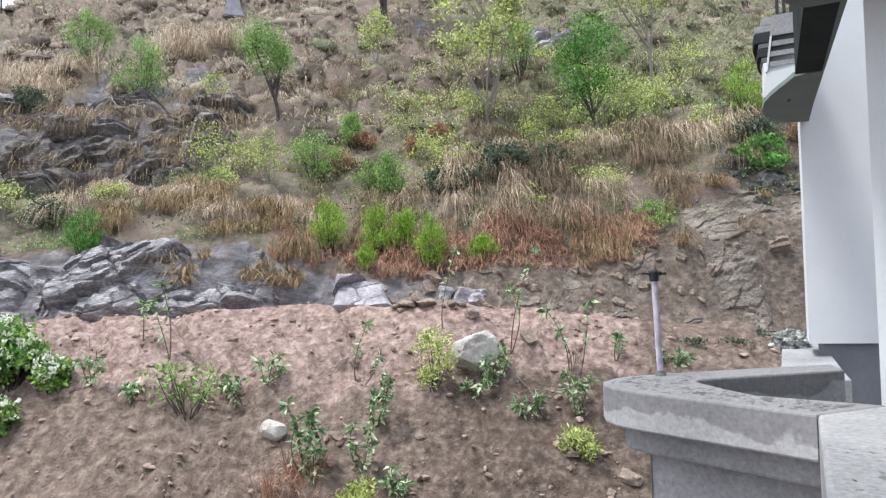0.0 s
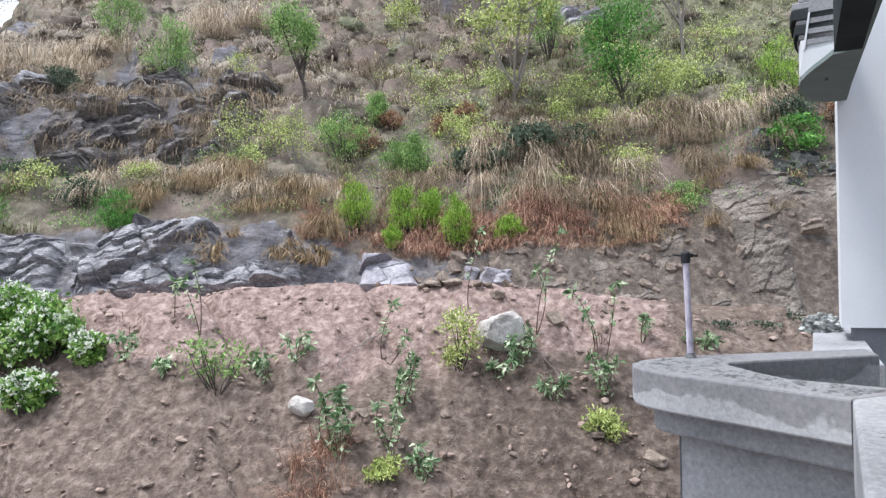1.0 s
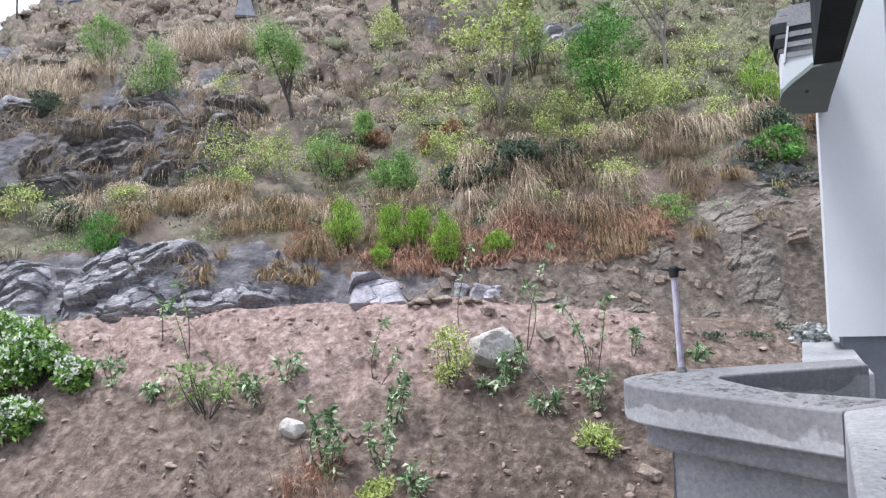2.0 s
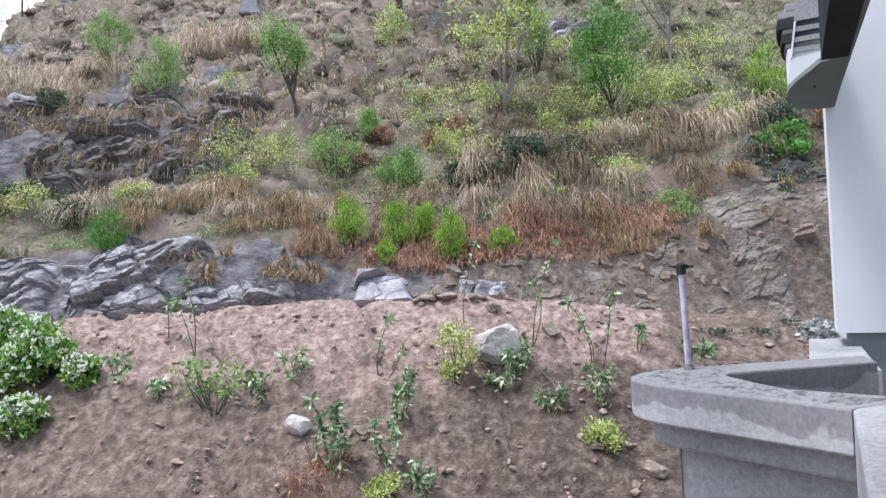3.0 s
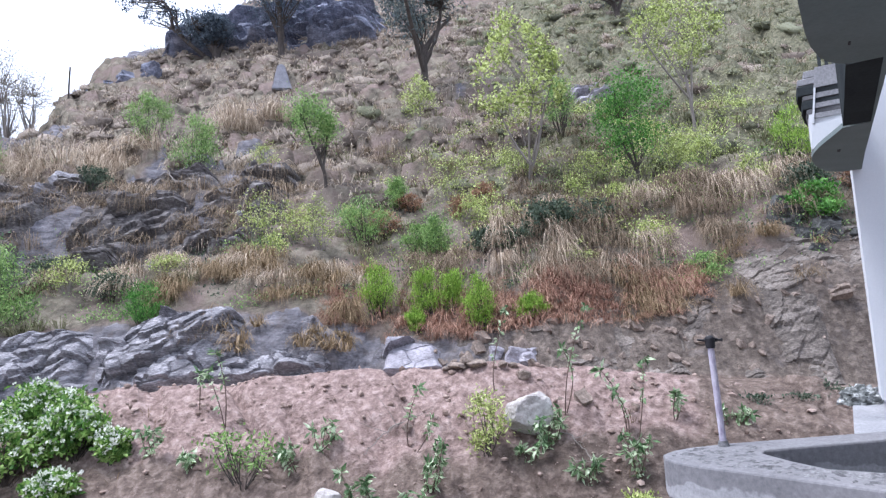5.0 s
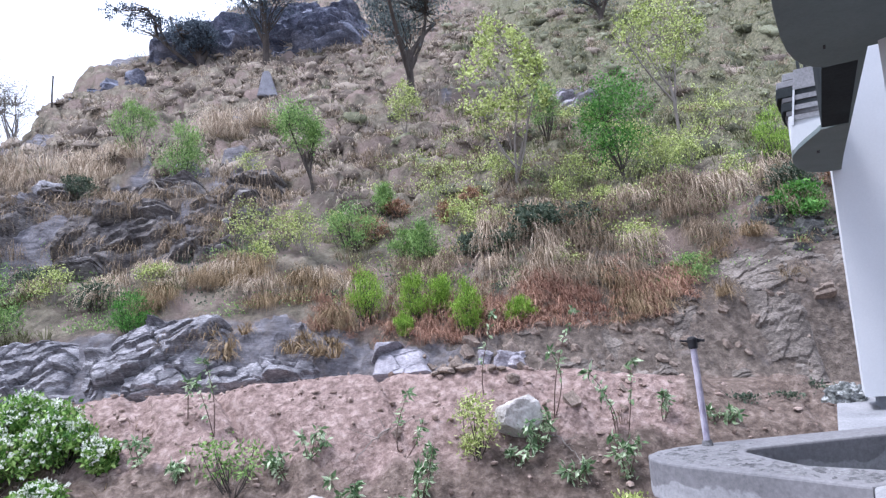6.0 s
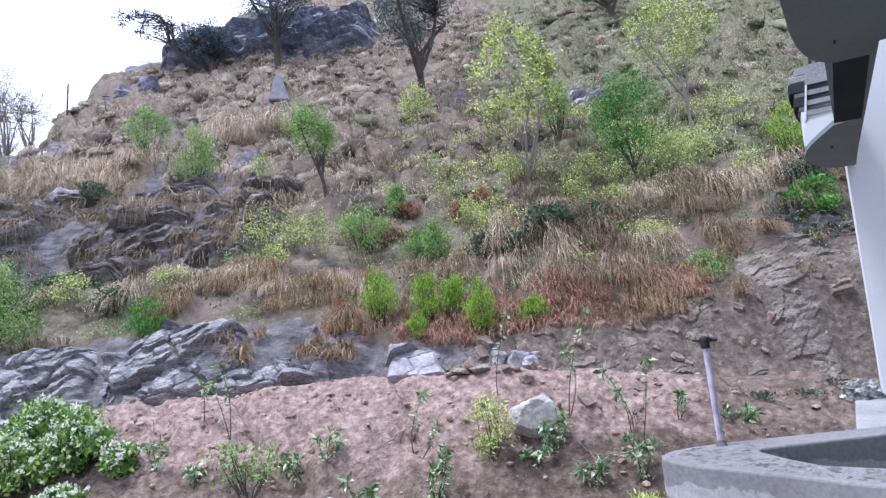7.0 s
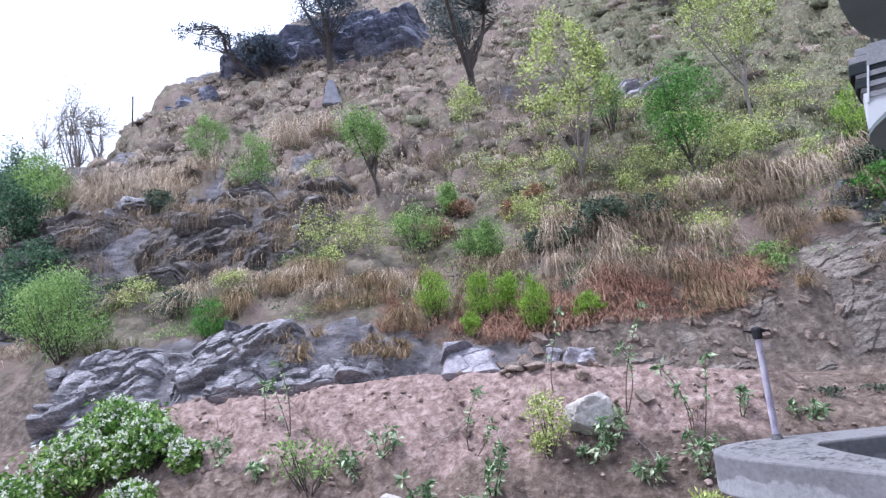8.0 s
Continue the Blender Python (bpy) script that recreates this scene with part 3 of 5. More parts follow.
for o in (0.07, 0.115, 0.16, 0.205):
    part("baluster", prism([on_wall(0.80, o), on_wall(0.84, o), on_wall(0.84, o - 0.022), on_wall(0.80, o - 0.022)], SOF + 0.612, SOF + 0.95), BAND, far_balcony)
part("outlet", prism([on_wall(0.92, 0.155), on_wall(0.92, 0.135), on_wall(1.0, 0.135), on_wall(1.0, 0.155)], SOF - 0.003, SOF + 0.01), BLACK, far_balcony, "small dark drain outlet")

near_balcony = thing("upper_balcony", "rounded upper balcony with a plain grey underside", "balcony", group="upper balconies")
near_round = [on_wall(s, o) for s, o in ((2.95, 0.10), (2.98, 0.15), (3.05, 0.195), (3.16, 0.23), (3.30, 0.255), (3.48, 0.27), (3.8, 0.28), (6.2, 0.28))]
near_back = [on_wall(6.2, -0.02), on_wall(2.95, -0.02)]
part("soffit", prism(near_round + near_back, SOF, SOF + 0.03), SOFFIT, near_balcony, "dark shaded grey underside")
part("face", prism(inset(near_round, -0.003) + near_back, SOF + 0.032, SOF + 0.9), WHITE, near_balcony, "white-painted face")
part("outlet", prism([on_wall(3.22, 0.12), on_wall(3.22, 0.11), on_wall(3.26, 0.11), on_wall(3.26, 0.12)], SOF - 0.003, SOF + 0.01), BLACK, near_balcony, "small dark drain outlet")
# slab added overhead to keep sky light off the parapet's inner side
ceiling = tagged(part("ceiling", prism([on_wall(-0.05, -0.012), on_wall(6.2, -0.022), on_wall(10.2, -0.02), on_wall(10.2, -4.2), on_wall(3.4, -4.2), on_wall(3.1, -0.05)], SOF + 0.004, SOF + 0.3), SOFFIT, None), "grey slab added over the balcony to shade the parapet", "ceiling", kind="structure")
tagged(part("wall_upper", prism([on_wall(1.71, 0.125), on_wall(2.94, 0.125), on_wall(2.94, -0.02), on_wall(1.71, -0.02)], SOF + 0.001, SOF + 0.95), BAND, None), "dark grey band between the upper balconies", "wall", kind="structure")

# crumpled plastic bag on the low wall
bm = bmesh.new()
bmesh.ops.create_icosphere(bm, subdivisions=4, radius=1.0)
for v in bm.verts:
    c = v.co.copy()
    k = 1 + 0.35 * noise.noise(c * 2.2) + 0.22 * noise.noise(c * 5.1) - 0.2 * abs(noise.noise(c * 3.3 + Vector((4, 1, 2))))
    v.co = Vector((c.x * 0.17, c.y * 0.13, max(c.z, -0.35) * 0.125)) * k
bag = part("plastic_bag", bm, BAG, None)
bag.location = (3.20, 6.28, 0.695)
tagged(bag, "crumpled black and silver plastic bag on the wall", "bag")


# ---- stones ----
def stone_mesh(w, d, h, seed, cuts=9, level=3):
    """A broken stone: a ball cut by flat faces and roughened."""
    r = random.Random(seed)
    bm = bmesh.new()
    bmesh.ops.create_icosphere(bm, subdivisions=level, radius=1.0)
    planes = []
    for _ in range(cuts):
        n = Vector((r.gauss(0, 1), r.gauss(0, 1), r.gauss(0, 0.9))).normalized()
        planes.append((n, r.uniform(0.55, 0.85)))
    off = Vector((seed * 1.7, seed * 0.3, 0))
    for v in bm.verts:
        for n, t in planes:
            s = v.co.dot(n)
            if s > t:
                v.co -= n * (s - t)
        v.co *= 1 + 0.09 * noise.noise(v.co * 2.5 + off) + 0.05 * noise.noise(v.co * 7 + off)
        v.co = Vector((v.co.x * w / 1.5, v.co.y * d / 1.5, v.co.z * h / 1.5))
    return bm


def stone(name, x, y, h, w, mat, label, seed, depth=None, rz=0.0, tilt=0.0, sink=0.3, group="", dz=0.0):
    ob = part(name, stone_mesh(w, depth or w * 0.8, h, seed), mat, None)
    p = at_ground(x, y)
    ob.location = (p.x, p.y, p.z + h * (0.5 - sink) + dz)
    ob.rotation_euler = (tilt, tilt * 0.5, rz)
    return tagged(ob, label, "rock", group)


def slab_mesh(w, d, h, seed, layers=5):
    """A bedded block of schist: split courses of different reach, broken edges, a rough skin."""
    r = random.Random(seed)
    bm = bmesh.new()
    bmesh.ops.create_cube(bm, size=1.0)
    bmesh.ops.subdivide_edges(bm, edges=list(bm.edges), cuts=7 if w > 0.3 else 4, use_grid_fill=True)
    course = [(r.uniform(0.78, 1.12), r.uniform(0.78, 1.12), r.uniform(-0.07, 0.07), r.uniform(-0.07, 0.07)) for _ in range(layers + 2)]
    bevels = [(Vector((r.gauss(0, 1), r.gauss(0, 1), r.gauss(0, 0.6))).normalized(), r.uniform(0.40, 0.56)) for _ in range(8)]
    off = Vector((seed * 1.31, seed * 0.77, seed * 0.21))
    for v in bm.verts:
        c = v.co.copy()
        for n, t in bevels:
            s = c.dot(n)
            if s > t:
                c -= n * (s - t)
        sx, sy, ox, oy = course[int((c.z + 0.5 + 0.10 * noise.noise(c * 1.7 + off)) * layers) % (layers + 2)]
        c = Vector((c.x * sx + ox, c.y * sy + oy, c.z))
        c += 0.07 * Vector((noise.noise(c * 2.3 + off), noise.noise(c * 2.3 - off), 0.8 * noise.noise(c * 3.1 + off * 2)))
        c += 0.03 * Vector((noise.noise(c * 8 + off), noise.noise(c * 8 - off), noise.noise(c * 9)))
        v.co = Vector((c.x * w, c.y * d, c.z * h))
    return bm


boulder = part("boulder", stone_mesh(0.46, 0.40, 0.40, 3, 9, 4), PALE_ROCK, None)
boulder.location, boulder.rotation_euler = at_ground(0.38, 8.46) + Vector((0, -0.05, 0.16)), (0.1, -0.15, 0.35)
tagged(boulder, "large pale grey boulder lodged in the earth bank", "rock")
stone("stone", -1.94, 7.62, 0.24, 0.24, PALE_ROCK, "rounded pale stone on the earth bank", 8, sink=0.2)
for k, (x, y, h, w) in enumerate([(-0.50, 9.24, 0.09, 0.22), (-0.26, 9.22, 0.10, 0.26), (-0.66, 9.26, 0.06, 0.15), (0.10, 9.2, 0.07, 0.16), (0.24, 9.2, 0.06, 0.13), (-0.36, 9.3, 0.15, 0.18)]):
    stone("stone", x, y, h, w, BROWN_ROCK, "brown broken stone lying on the path edge", 20 + k, rz=k * 0.7, sink=0.1, group="stones on the path")
def outcrop(x, y, h, w, label, seed, group, mat=ROCK, pieces=7, dip=0.16, sink=0.38):
    """An outcrop of several tilted bedded blocks, leaning together."""
    r = random.Random(seed)
    p = at_ground(x, y)
    ob = thing("rock_outcrop", label, "rock", p, group)
    for k in range(pieces):
        f = 1.0 if k == 0 else r.uniform(0.4, 0.75)
        bw, bh = w * f * 0.58, h * f * r.uniform(0.6, 0.95)
        q = part("block", slab_mesh(bw, bw * r.uniform(0.6, 0.9), bh, seed * 7 + k, r.randint(3, 6)), mat, ob)
        px = 0.0 if k == 0 else r.uniform(-0.62, 0.62) * w
        py = 0.0 if k == 0 else r.uniform(-0.35, 0.15) * w
        g = at_ground(x + px, y + py)
        q.location = (px, py, g.z - p.z + bh * (0.5 - sink))
        q.rotation_euler = (r.uniform(-0.1, 0.25), dip + r.uniform(-0.1, 0.1), r.uniform(-0.5, 0.5))
    return ob


def facets(u, v, seed):
    """Broken rock in plane pieces: the height of each point's piece, how near it is to a joint, and which piece it is."""
    iu, iv = np.floor(u).astype(np.int64), np.floor(v).astype(np.int64)
    near, second, height, ident = np.full(u.shape, 9.0), np.full(u.shape, 9.0), np.zeros(u.shape), np.zeros(u.shape, np.int64)
    for du in (-1, 0, 1):
        for dv in (-1, 0, 1):
            h = (iu + du) * 73856093 ^ (iv + dv) * 19349663 ^ seed * 83492791
            h = (h ^ (h >> 13)) * 1274126177
            h = h ^ (h >> 16)
            r = [((h >> k) & 255) / 255.0 for k in (0, 7, 13, 19, 25)]
            pu, pv = u - (iu + du + r[0]), v - (iv + dv + r[1])
            dist = pu * pu + pv * pv
            plane = r[2] + 0.55 * (r[3] - 0.5) * pu - 0.75 * (r[4] - 0.15) * pv
            second = np.minimum(second, np.maximum(dist, near))
            height, ident = np.where(dist < near, plane, height), np.where(dist < near, h & 0xFFFFF, ident)
            near = np.minimum(near, dist)
    return height, np.sqrt(second) - np.sqrt(near), ident


def rock_face(x0, x1, y0, y1, step, cell, depth, keep, mat, label, seed, dip=0.25, lift=0.0, broken=1.0):
    """Bedrock that breaks out of the slope: tilted facets with joints, sunk under the soil where keep is low."""
    X, Y = np.meshgrid(np.arange(x0, x1, step), np.arange(y0, y1, step * 0.5))
    x, y = X.ravel(), Y.ravel()
    z = base_height(x, y) + 0.25 * (ground_height(x, y) - base_height(x, y))
    up = 0.85 * z + 0.5 * y
    u, v = x + dip * up + 0.25 * cell * fbm(x, y, 1.2 / cell, 2, seed), up - dip * x + 0.22 * cell * fbm(x, y, 1.5 / cell, 3, seed + 5)
    big, joint, ident = facets(u / cell, v / (cell * 0.5), seed)
    small, crack, _ = facets(u / (cell * 0.37), v / (cell * 0.17), seed + 3)
    d = 0.78 * big + broken * (0.30 * small - 0.13 * (1 - smooth(0, 0.09, joint)) - 0.05 * (1 - smooth(0, 0.12, crack))) + 0.11 * fbm(x, y, 4 / cell, 4, seed + 9)
    k = keep(x, y)
    d = depth * (d * (0.3 + 0.7 * k) - 1.05 * (1 - k))
    n, m = X.shape
    i, j = np.meshgrid(np.arange(n - 1), np.arange(m - 1), indexing="ij")
    whole = np.stack([i * m + j, i * m + j + 1, (i + 1) * m + j + 1, (i + 1) * m + j], -1).reshape(-1, 4)
    verts = np.stack([x, y - 0.75 * d, z + 0.62 * d + lift * k], 1)
    ob = thing("rock_outcrop", label, "rock", at_ground((x0 + x1) / 2, (y0 + y1) / 2), "outcrops of bedrock")
    verts -= np.array(ob.location)
    shown = (k[whole] > 0.02).any(1).reshape(n - 1, m - 1)
    cells = np.where(shown, ident[whole[:, 0]].reshape(n - 1, m - 1), -1)
    piece = np.arange(cells.size).reshape(cells.shape)
    joined_a, joined_b = cells[1:] == cells[:-1], cells[:, 1:] == cells[:, :-1]
    for _ in range(600):
        before = piece.copy()
        for p, q, same in ((piece[1:], piece[:-1], joined_a), (piece[:, 1:], piece[:, :-1], joined_b)):
            low = np.where(same, np.minimum(p, q), p)
            q[...] = np.where(same, np.minimum(p, q), q)
            p[...] = np.minimum(low, p)
        if (piece == before).all():
            break
    owner = piece.ravel()
    size = np.bincount(owner, minlength=owner.size)[owner]
    rest = shown.ravel() & (size < 40)
    for b in np.unique(owner[shown.ravel() & ~rest]):
        used, local = np.unique(whole[(owner == b) & ~rest], return_inverse=True)
        mesh_object("block", verts[used], local.reshape(-1, 4), mat, False, ob)
    if rest.any():
        used, local = np.unique(whole[rest], return_inverse=True)
        tagged(mesh_object("splinters", verts[used], local.reshape(-1, 4), mat, False, ob), kind="stuff")
    return ob


def edges(x, y, x0, x1, y0, y1, soft, seed, size):
    """1 well inside the box, falling off unevenly to 0 at its rim."""
    w = 0.9 * soft * fbm(x, y, size, 3, seed)
    return smooth(x0, x0 + soft, x + w) * (1 - smooth(x1 - soft, x1, x + w)) * smooth(y0, y0 + soft * 0.3, y + 0.4 * w) * (1 - smooth(y1 - soft * 0.5, y1, y + 0.4 * w))


rock_face(-9.4, -1.9, 10.02, 11.5, 0.024, 0.95, 0.42, lambda x, y: edges(x, y, -9.3, -2.0, 10.0, 11.35, 0.7, 401, 1.1) * (0.35 + 0.65 * smooth(-0.35, 0.0, fbm(x, y, 1.3, 2, 403))), ROCK,
          "blue-grey broken rock ledge along the path", 405)
rock_face(-2.0, -0.35, 10.1, 11.1, 0.02, 2.0, 0.40, lambda x, y: edges(x, y, -1.95, -0.5, 10.1, 10.9, 0.4, 411, 1.5), LILAC_ROCK, "pale lilac-grey rock slab beside the path", 413, broken=0.3)
rock_face(-0.6, 6.6, 10.1, 11.9, 0.03, 0.55, 0.085, lambda x, y: edges(x, y, -0.6, 6.6, 10.1, 11.3 + 0.5 * smooth(2.5, 5, x), 0.4, 421, 1.5) * (0.1 + 0.9 * smooth(-0.25, 0.2, fbm(x, y, 1.3, 3, 423))), CUT_ROCK,
          "shattered brown-grey rock in the cut bank", 425)
rock_face(-14.5, -4.2, 13.4, 17.2, 0.045, 1.0, 0.42, lambda x, y: edges(x, y, -14.3, -4.4, 13.5, 16.9, 1.0, 431, 0.6) * (0.3 + 0.7 * smooth(-0.45, -0.1, fbm(x, y, 0.8, 2, 433))), SHALE,
          "dark rock step hung with dry grass", 435, lift=0.22)
rock_face(-18.5, -3.0, 33.0, 44.0, 0.12, 3.2, 1.7, lambda x, y: edges(x, y, -18.0, -3.5, 33.5, 43.5, 2.0, 441, 0.3), HAZE_CRAG, "dark crag at the top of the hill, tinted blue for haze", 445)
rock_face(2.6, 5.0, 20.6, 23.0, 0.05, 1.6, 0.5, lambda x, y: edges(x, y, 2.7, 4.8, 20.7, 22.8, 0.7, 451, 0.8), LILAC_ROCK, "pale grey rock slab in the turf", 455)
for k, (x, y, h, w) in enumerate([(0.32, 10.5, 0.45, 0.6), (-7.9, 10.6, 0.9, 1.5), (-6.1, 10.6, 0.5, 0.9), (-4.4, 10.45, 0.35, 0.6), (-3.3, 10.4, 0.3, 0.5)]):
    outcrop(x, y, h, w, "pale lilac-grey rock slab beside the path" if k < 1 else "blue-grey bedded rock outcrop beside the path", 40 + k, "outcrops along the path", mat=LILAC_ROCK if k < 1 else ROCK, pieces=4)
# a pale stone and an upright slab under the rock step
stone("stone", -9.45, 14.6, 0.42, 0.36, PALE_ROCK, "pale rounded stone at the foot of the rock step", 61, sink=0.1)
stone("stone", -9.15, 14.9, 0.5, 0.24, BROWN_ROCK, "upright grey slab at the foot of the rock step", 62, sink=0.15)
rs = random.Random(12)
for k in range(110):
    x, y = rs.uniform(-1.0, 5.6), rs.uniform(10.3, 11.25)
    w = rs.uniform(0.06, 0.2) * (1.7 if k % 9 == 0 else 1.0)
    h = w * rs.uniform(0.4, 0.75)
    ob = part("stone", slab_mesh(w, w * rs.uniform(0.6, 1.0), h, 700 + k, 2), BROWN_ROCK, None)
    g = at_ground(x, y)
    ob.location, ob.rotation_euler = (g.x, g.y, g.z - h * rs.uniform(0.0, 0.25)), (rs.uniform(0.5, 1.1), rs.uniform(-0.4, 0.4), rs.uniform(0, 3.1))
    tagged(ob, "angular brown stone sticking out of the cut bank", "rock", "stones in the cut bank")
for k, (x, y, h, w) in enumerate([(-10.6, 16.3, 1.0, 1.5), (-5.35, 14.75, 0.55, 1.0), (5.2, 12.2, 0.7, 0.8), (5.7, 11.7, 0.6, 0.8)]):
    outcrop(x, y, h, w, "dark weathered rock outcrop under dry grass", 110 + k, "outcrops on the hill", sink=0.45, mat=GULLY_ROCK if k > 1 else ROCK)
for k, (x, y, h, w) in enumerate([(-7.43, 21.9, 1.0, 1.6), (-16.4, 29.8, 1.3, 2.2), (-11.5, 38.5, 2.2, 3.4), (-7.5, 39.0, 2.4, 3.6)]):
    outcrop(x, y, h, w, "dark crag standing out of the grassy hill, tinted blue for haze", 130 + k, "crags on the hill", sink=0.40, mat=HAZE_CRAG)
# half-buried stones on the earth bank
rs = random.Random(31)
for k in range(34):
    x, y = rs.uniform(-3.5, 3.6), rs.uniform(6.6, 9.2)
    w = rs.uniform(0.06, 0.15) * (1.7 if k % 6 == 0 else 1.0)
    ob = part("stone", slab_mesh(w, w * rs.uniform(0.6, 1.0), w * rs.uniform(0.4, 0.7), 900 + k, 2), BROWN_ROCK, None)
    g = at_ground(x, y)
    ob.location, ob.rotation_euler = (g.x, g.y, g.z), (rs.uniform(0.2, 0.9), rs.uniform(-0.4, 0.4), rs.uniform(0, 3.1))
    tagged(ob, "angular brown stone half buried in the earth bank", "rock", "stones in the earth bank")

# small whitewashed marker high on the hill
p = at_ground(-7.92, 26.25, 0.15)
bm = bmesh.new()
bmesh.ops.create_cube(bm, size=1.0)
for v in bm.verts:
    k = 0.17 if v.co.z > 0 else 0.52
    v.co = Vector((v.co.x * 2 * k * 0.8, v.co.y * 2 * k * 0.6, (v.co.z + 0.5) * 1.15))
bmesh.ops.bevel(bm, geom=list(bm.edges), offset=0.05, segments=2, affect="EDGES")
marker = part("stone_marker", bm, WHITEWASH, None)
marker.location, marker.rotation_euler = p, (0, 0, 0.3)
tagged(marker, "small whitewashed tapering stone marker on the hillside", "marker")


# ---- plants ----
def tube(points, r0, r1, sides=5):
    """Vertices and quads of a tapered stalk along the points."""
    pts = np.asarray(points, float)
    n = len(pts)
    tan = np.gradient(pts, axis=0)
    tan /= np.linalg.norm(tan, axis=1)[:, None] + 1e-9
    ref = np.where(np.abs(tan[:, 2:3]) > 0.9, [[1.0, 0, 0]], [[0, 0, 1.0]])
    a = np.cross(tan, ref)
    a /= np.linalg.norm(a, axis=1)[:, None] + 1e-9
    b = np.cross(tan, a)
    rad = np.linspace(r0, r1, n)[:, None]
    rings = [pts + rad * (math.cos(2 * math.pi * k / sides) * a + math.sin(2 * math.pi * k / sides) * b) for k in range(sides)]
    verts = np.stack(rings, 1).reshape(-1, 3)
    quads = []
    for s in range(n - 1):
        for k in range(sides):
            q = (k + 1) % sides
            quads.append((s * sides + k, s * sides + q, (s + 1) * sides + q, (s + 1) * sides + k))
    return verts, np.array(quads)


def join(pieces):
    verts, faces, base = [], [], 0
    for v, f in pieces:
        verts.append(v)
        faces.append(f + base)
        base += len(v)
    return np.concatenate(verts), np.concatenate(faces)


def leaves(centres, length, width, rng, up=0.3, droop=0.0):
    """Folded leaf blades, two quads each, growing out of the centres in all directions."""
    n = len(centres)
    d = rng.normal(size=(n, 3))
    d[:, 2] += up * 2 - droop * 2
    d /= np.linalg.norm(d, axis=1)[:, None]
    side = np.cross(d, rng.normal(size=(n, 3)))
    side /= np.linalg.norm(side, axis=1)[:, None] + 1e-9
    nor = np.cross(d, side)
    L = (length * rng.uniform(0.6, 1.3, n))[:, None]
    W = (width * rng.uniform(0.7, 1.2, n))[:, None]
    mid = centres + d * L * 0.5
    tip = centres + d * L + nor * L * -0.12
    v = np.stack([centres, mid + side * W * 0.5 + nor * W * 0.15, tip, mid - side * W * 0.5 + nor * W * 0.15, mid], 1)
    f = np.arange(n)[:, None, None] * 5 + np.array([[0, 1, 4], [1, 2, 4], [2, 3, 4], [3, 0, 4]])[None]
    return v.reshape(-1, 3), f.reshape(-1, 3)


def bend(a, b, sag, rng, n=6):
    t = np.linspace(0, 1, n)[:, None]
    off = rng.normal(size=3) * sag
    return np.asarray(a) * (1 - t) + np.asarray(b) * t + np.sin(t * math.pi) * off


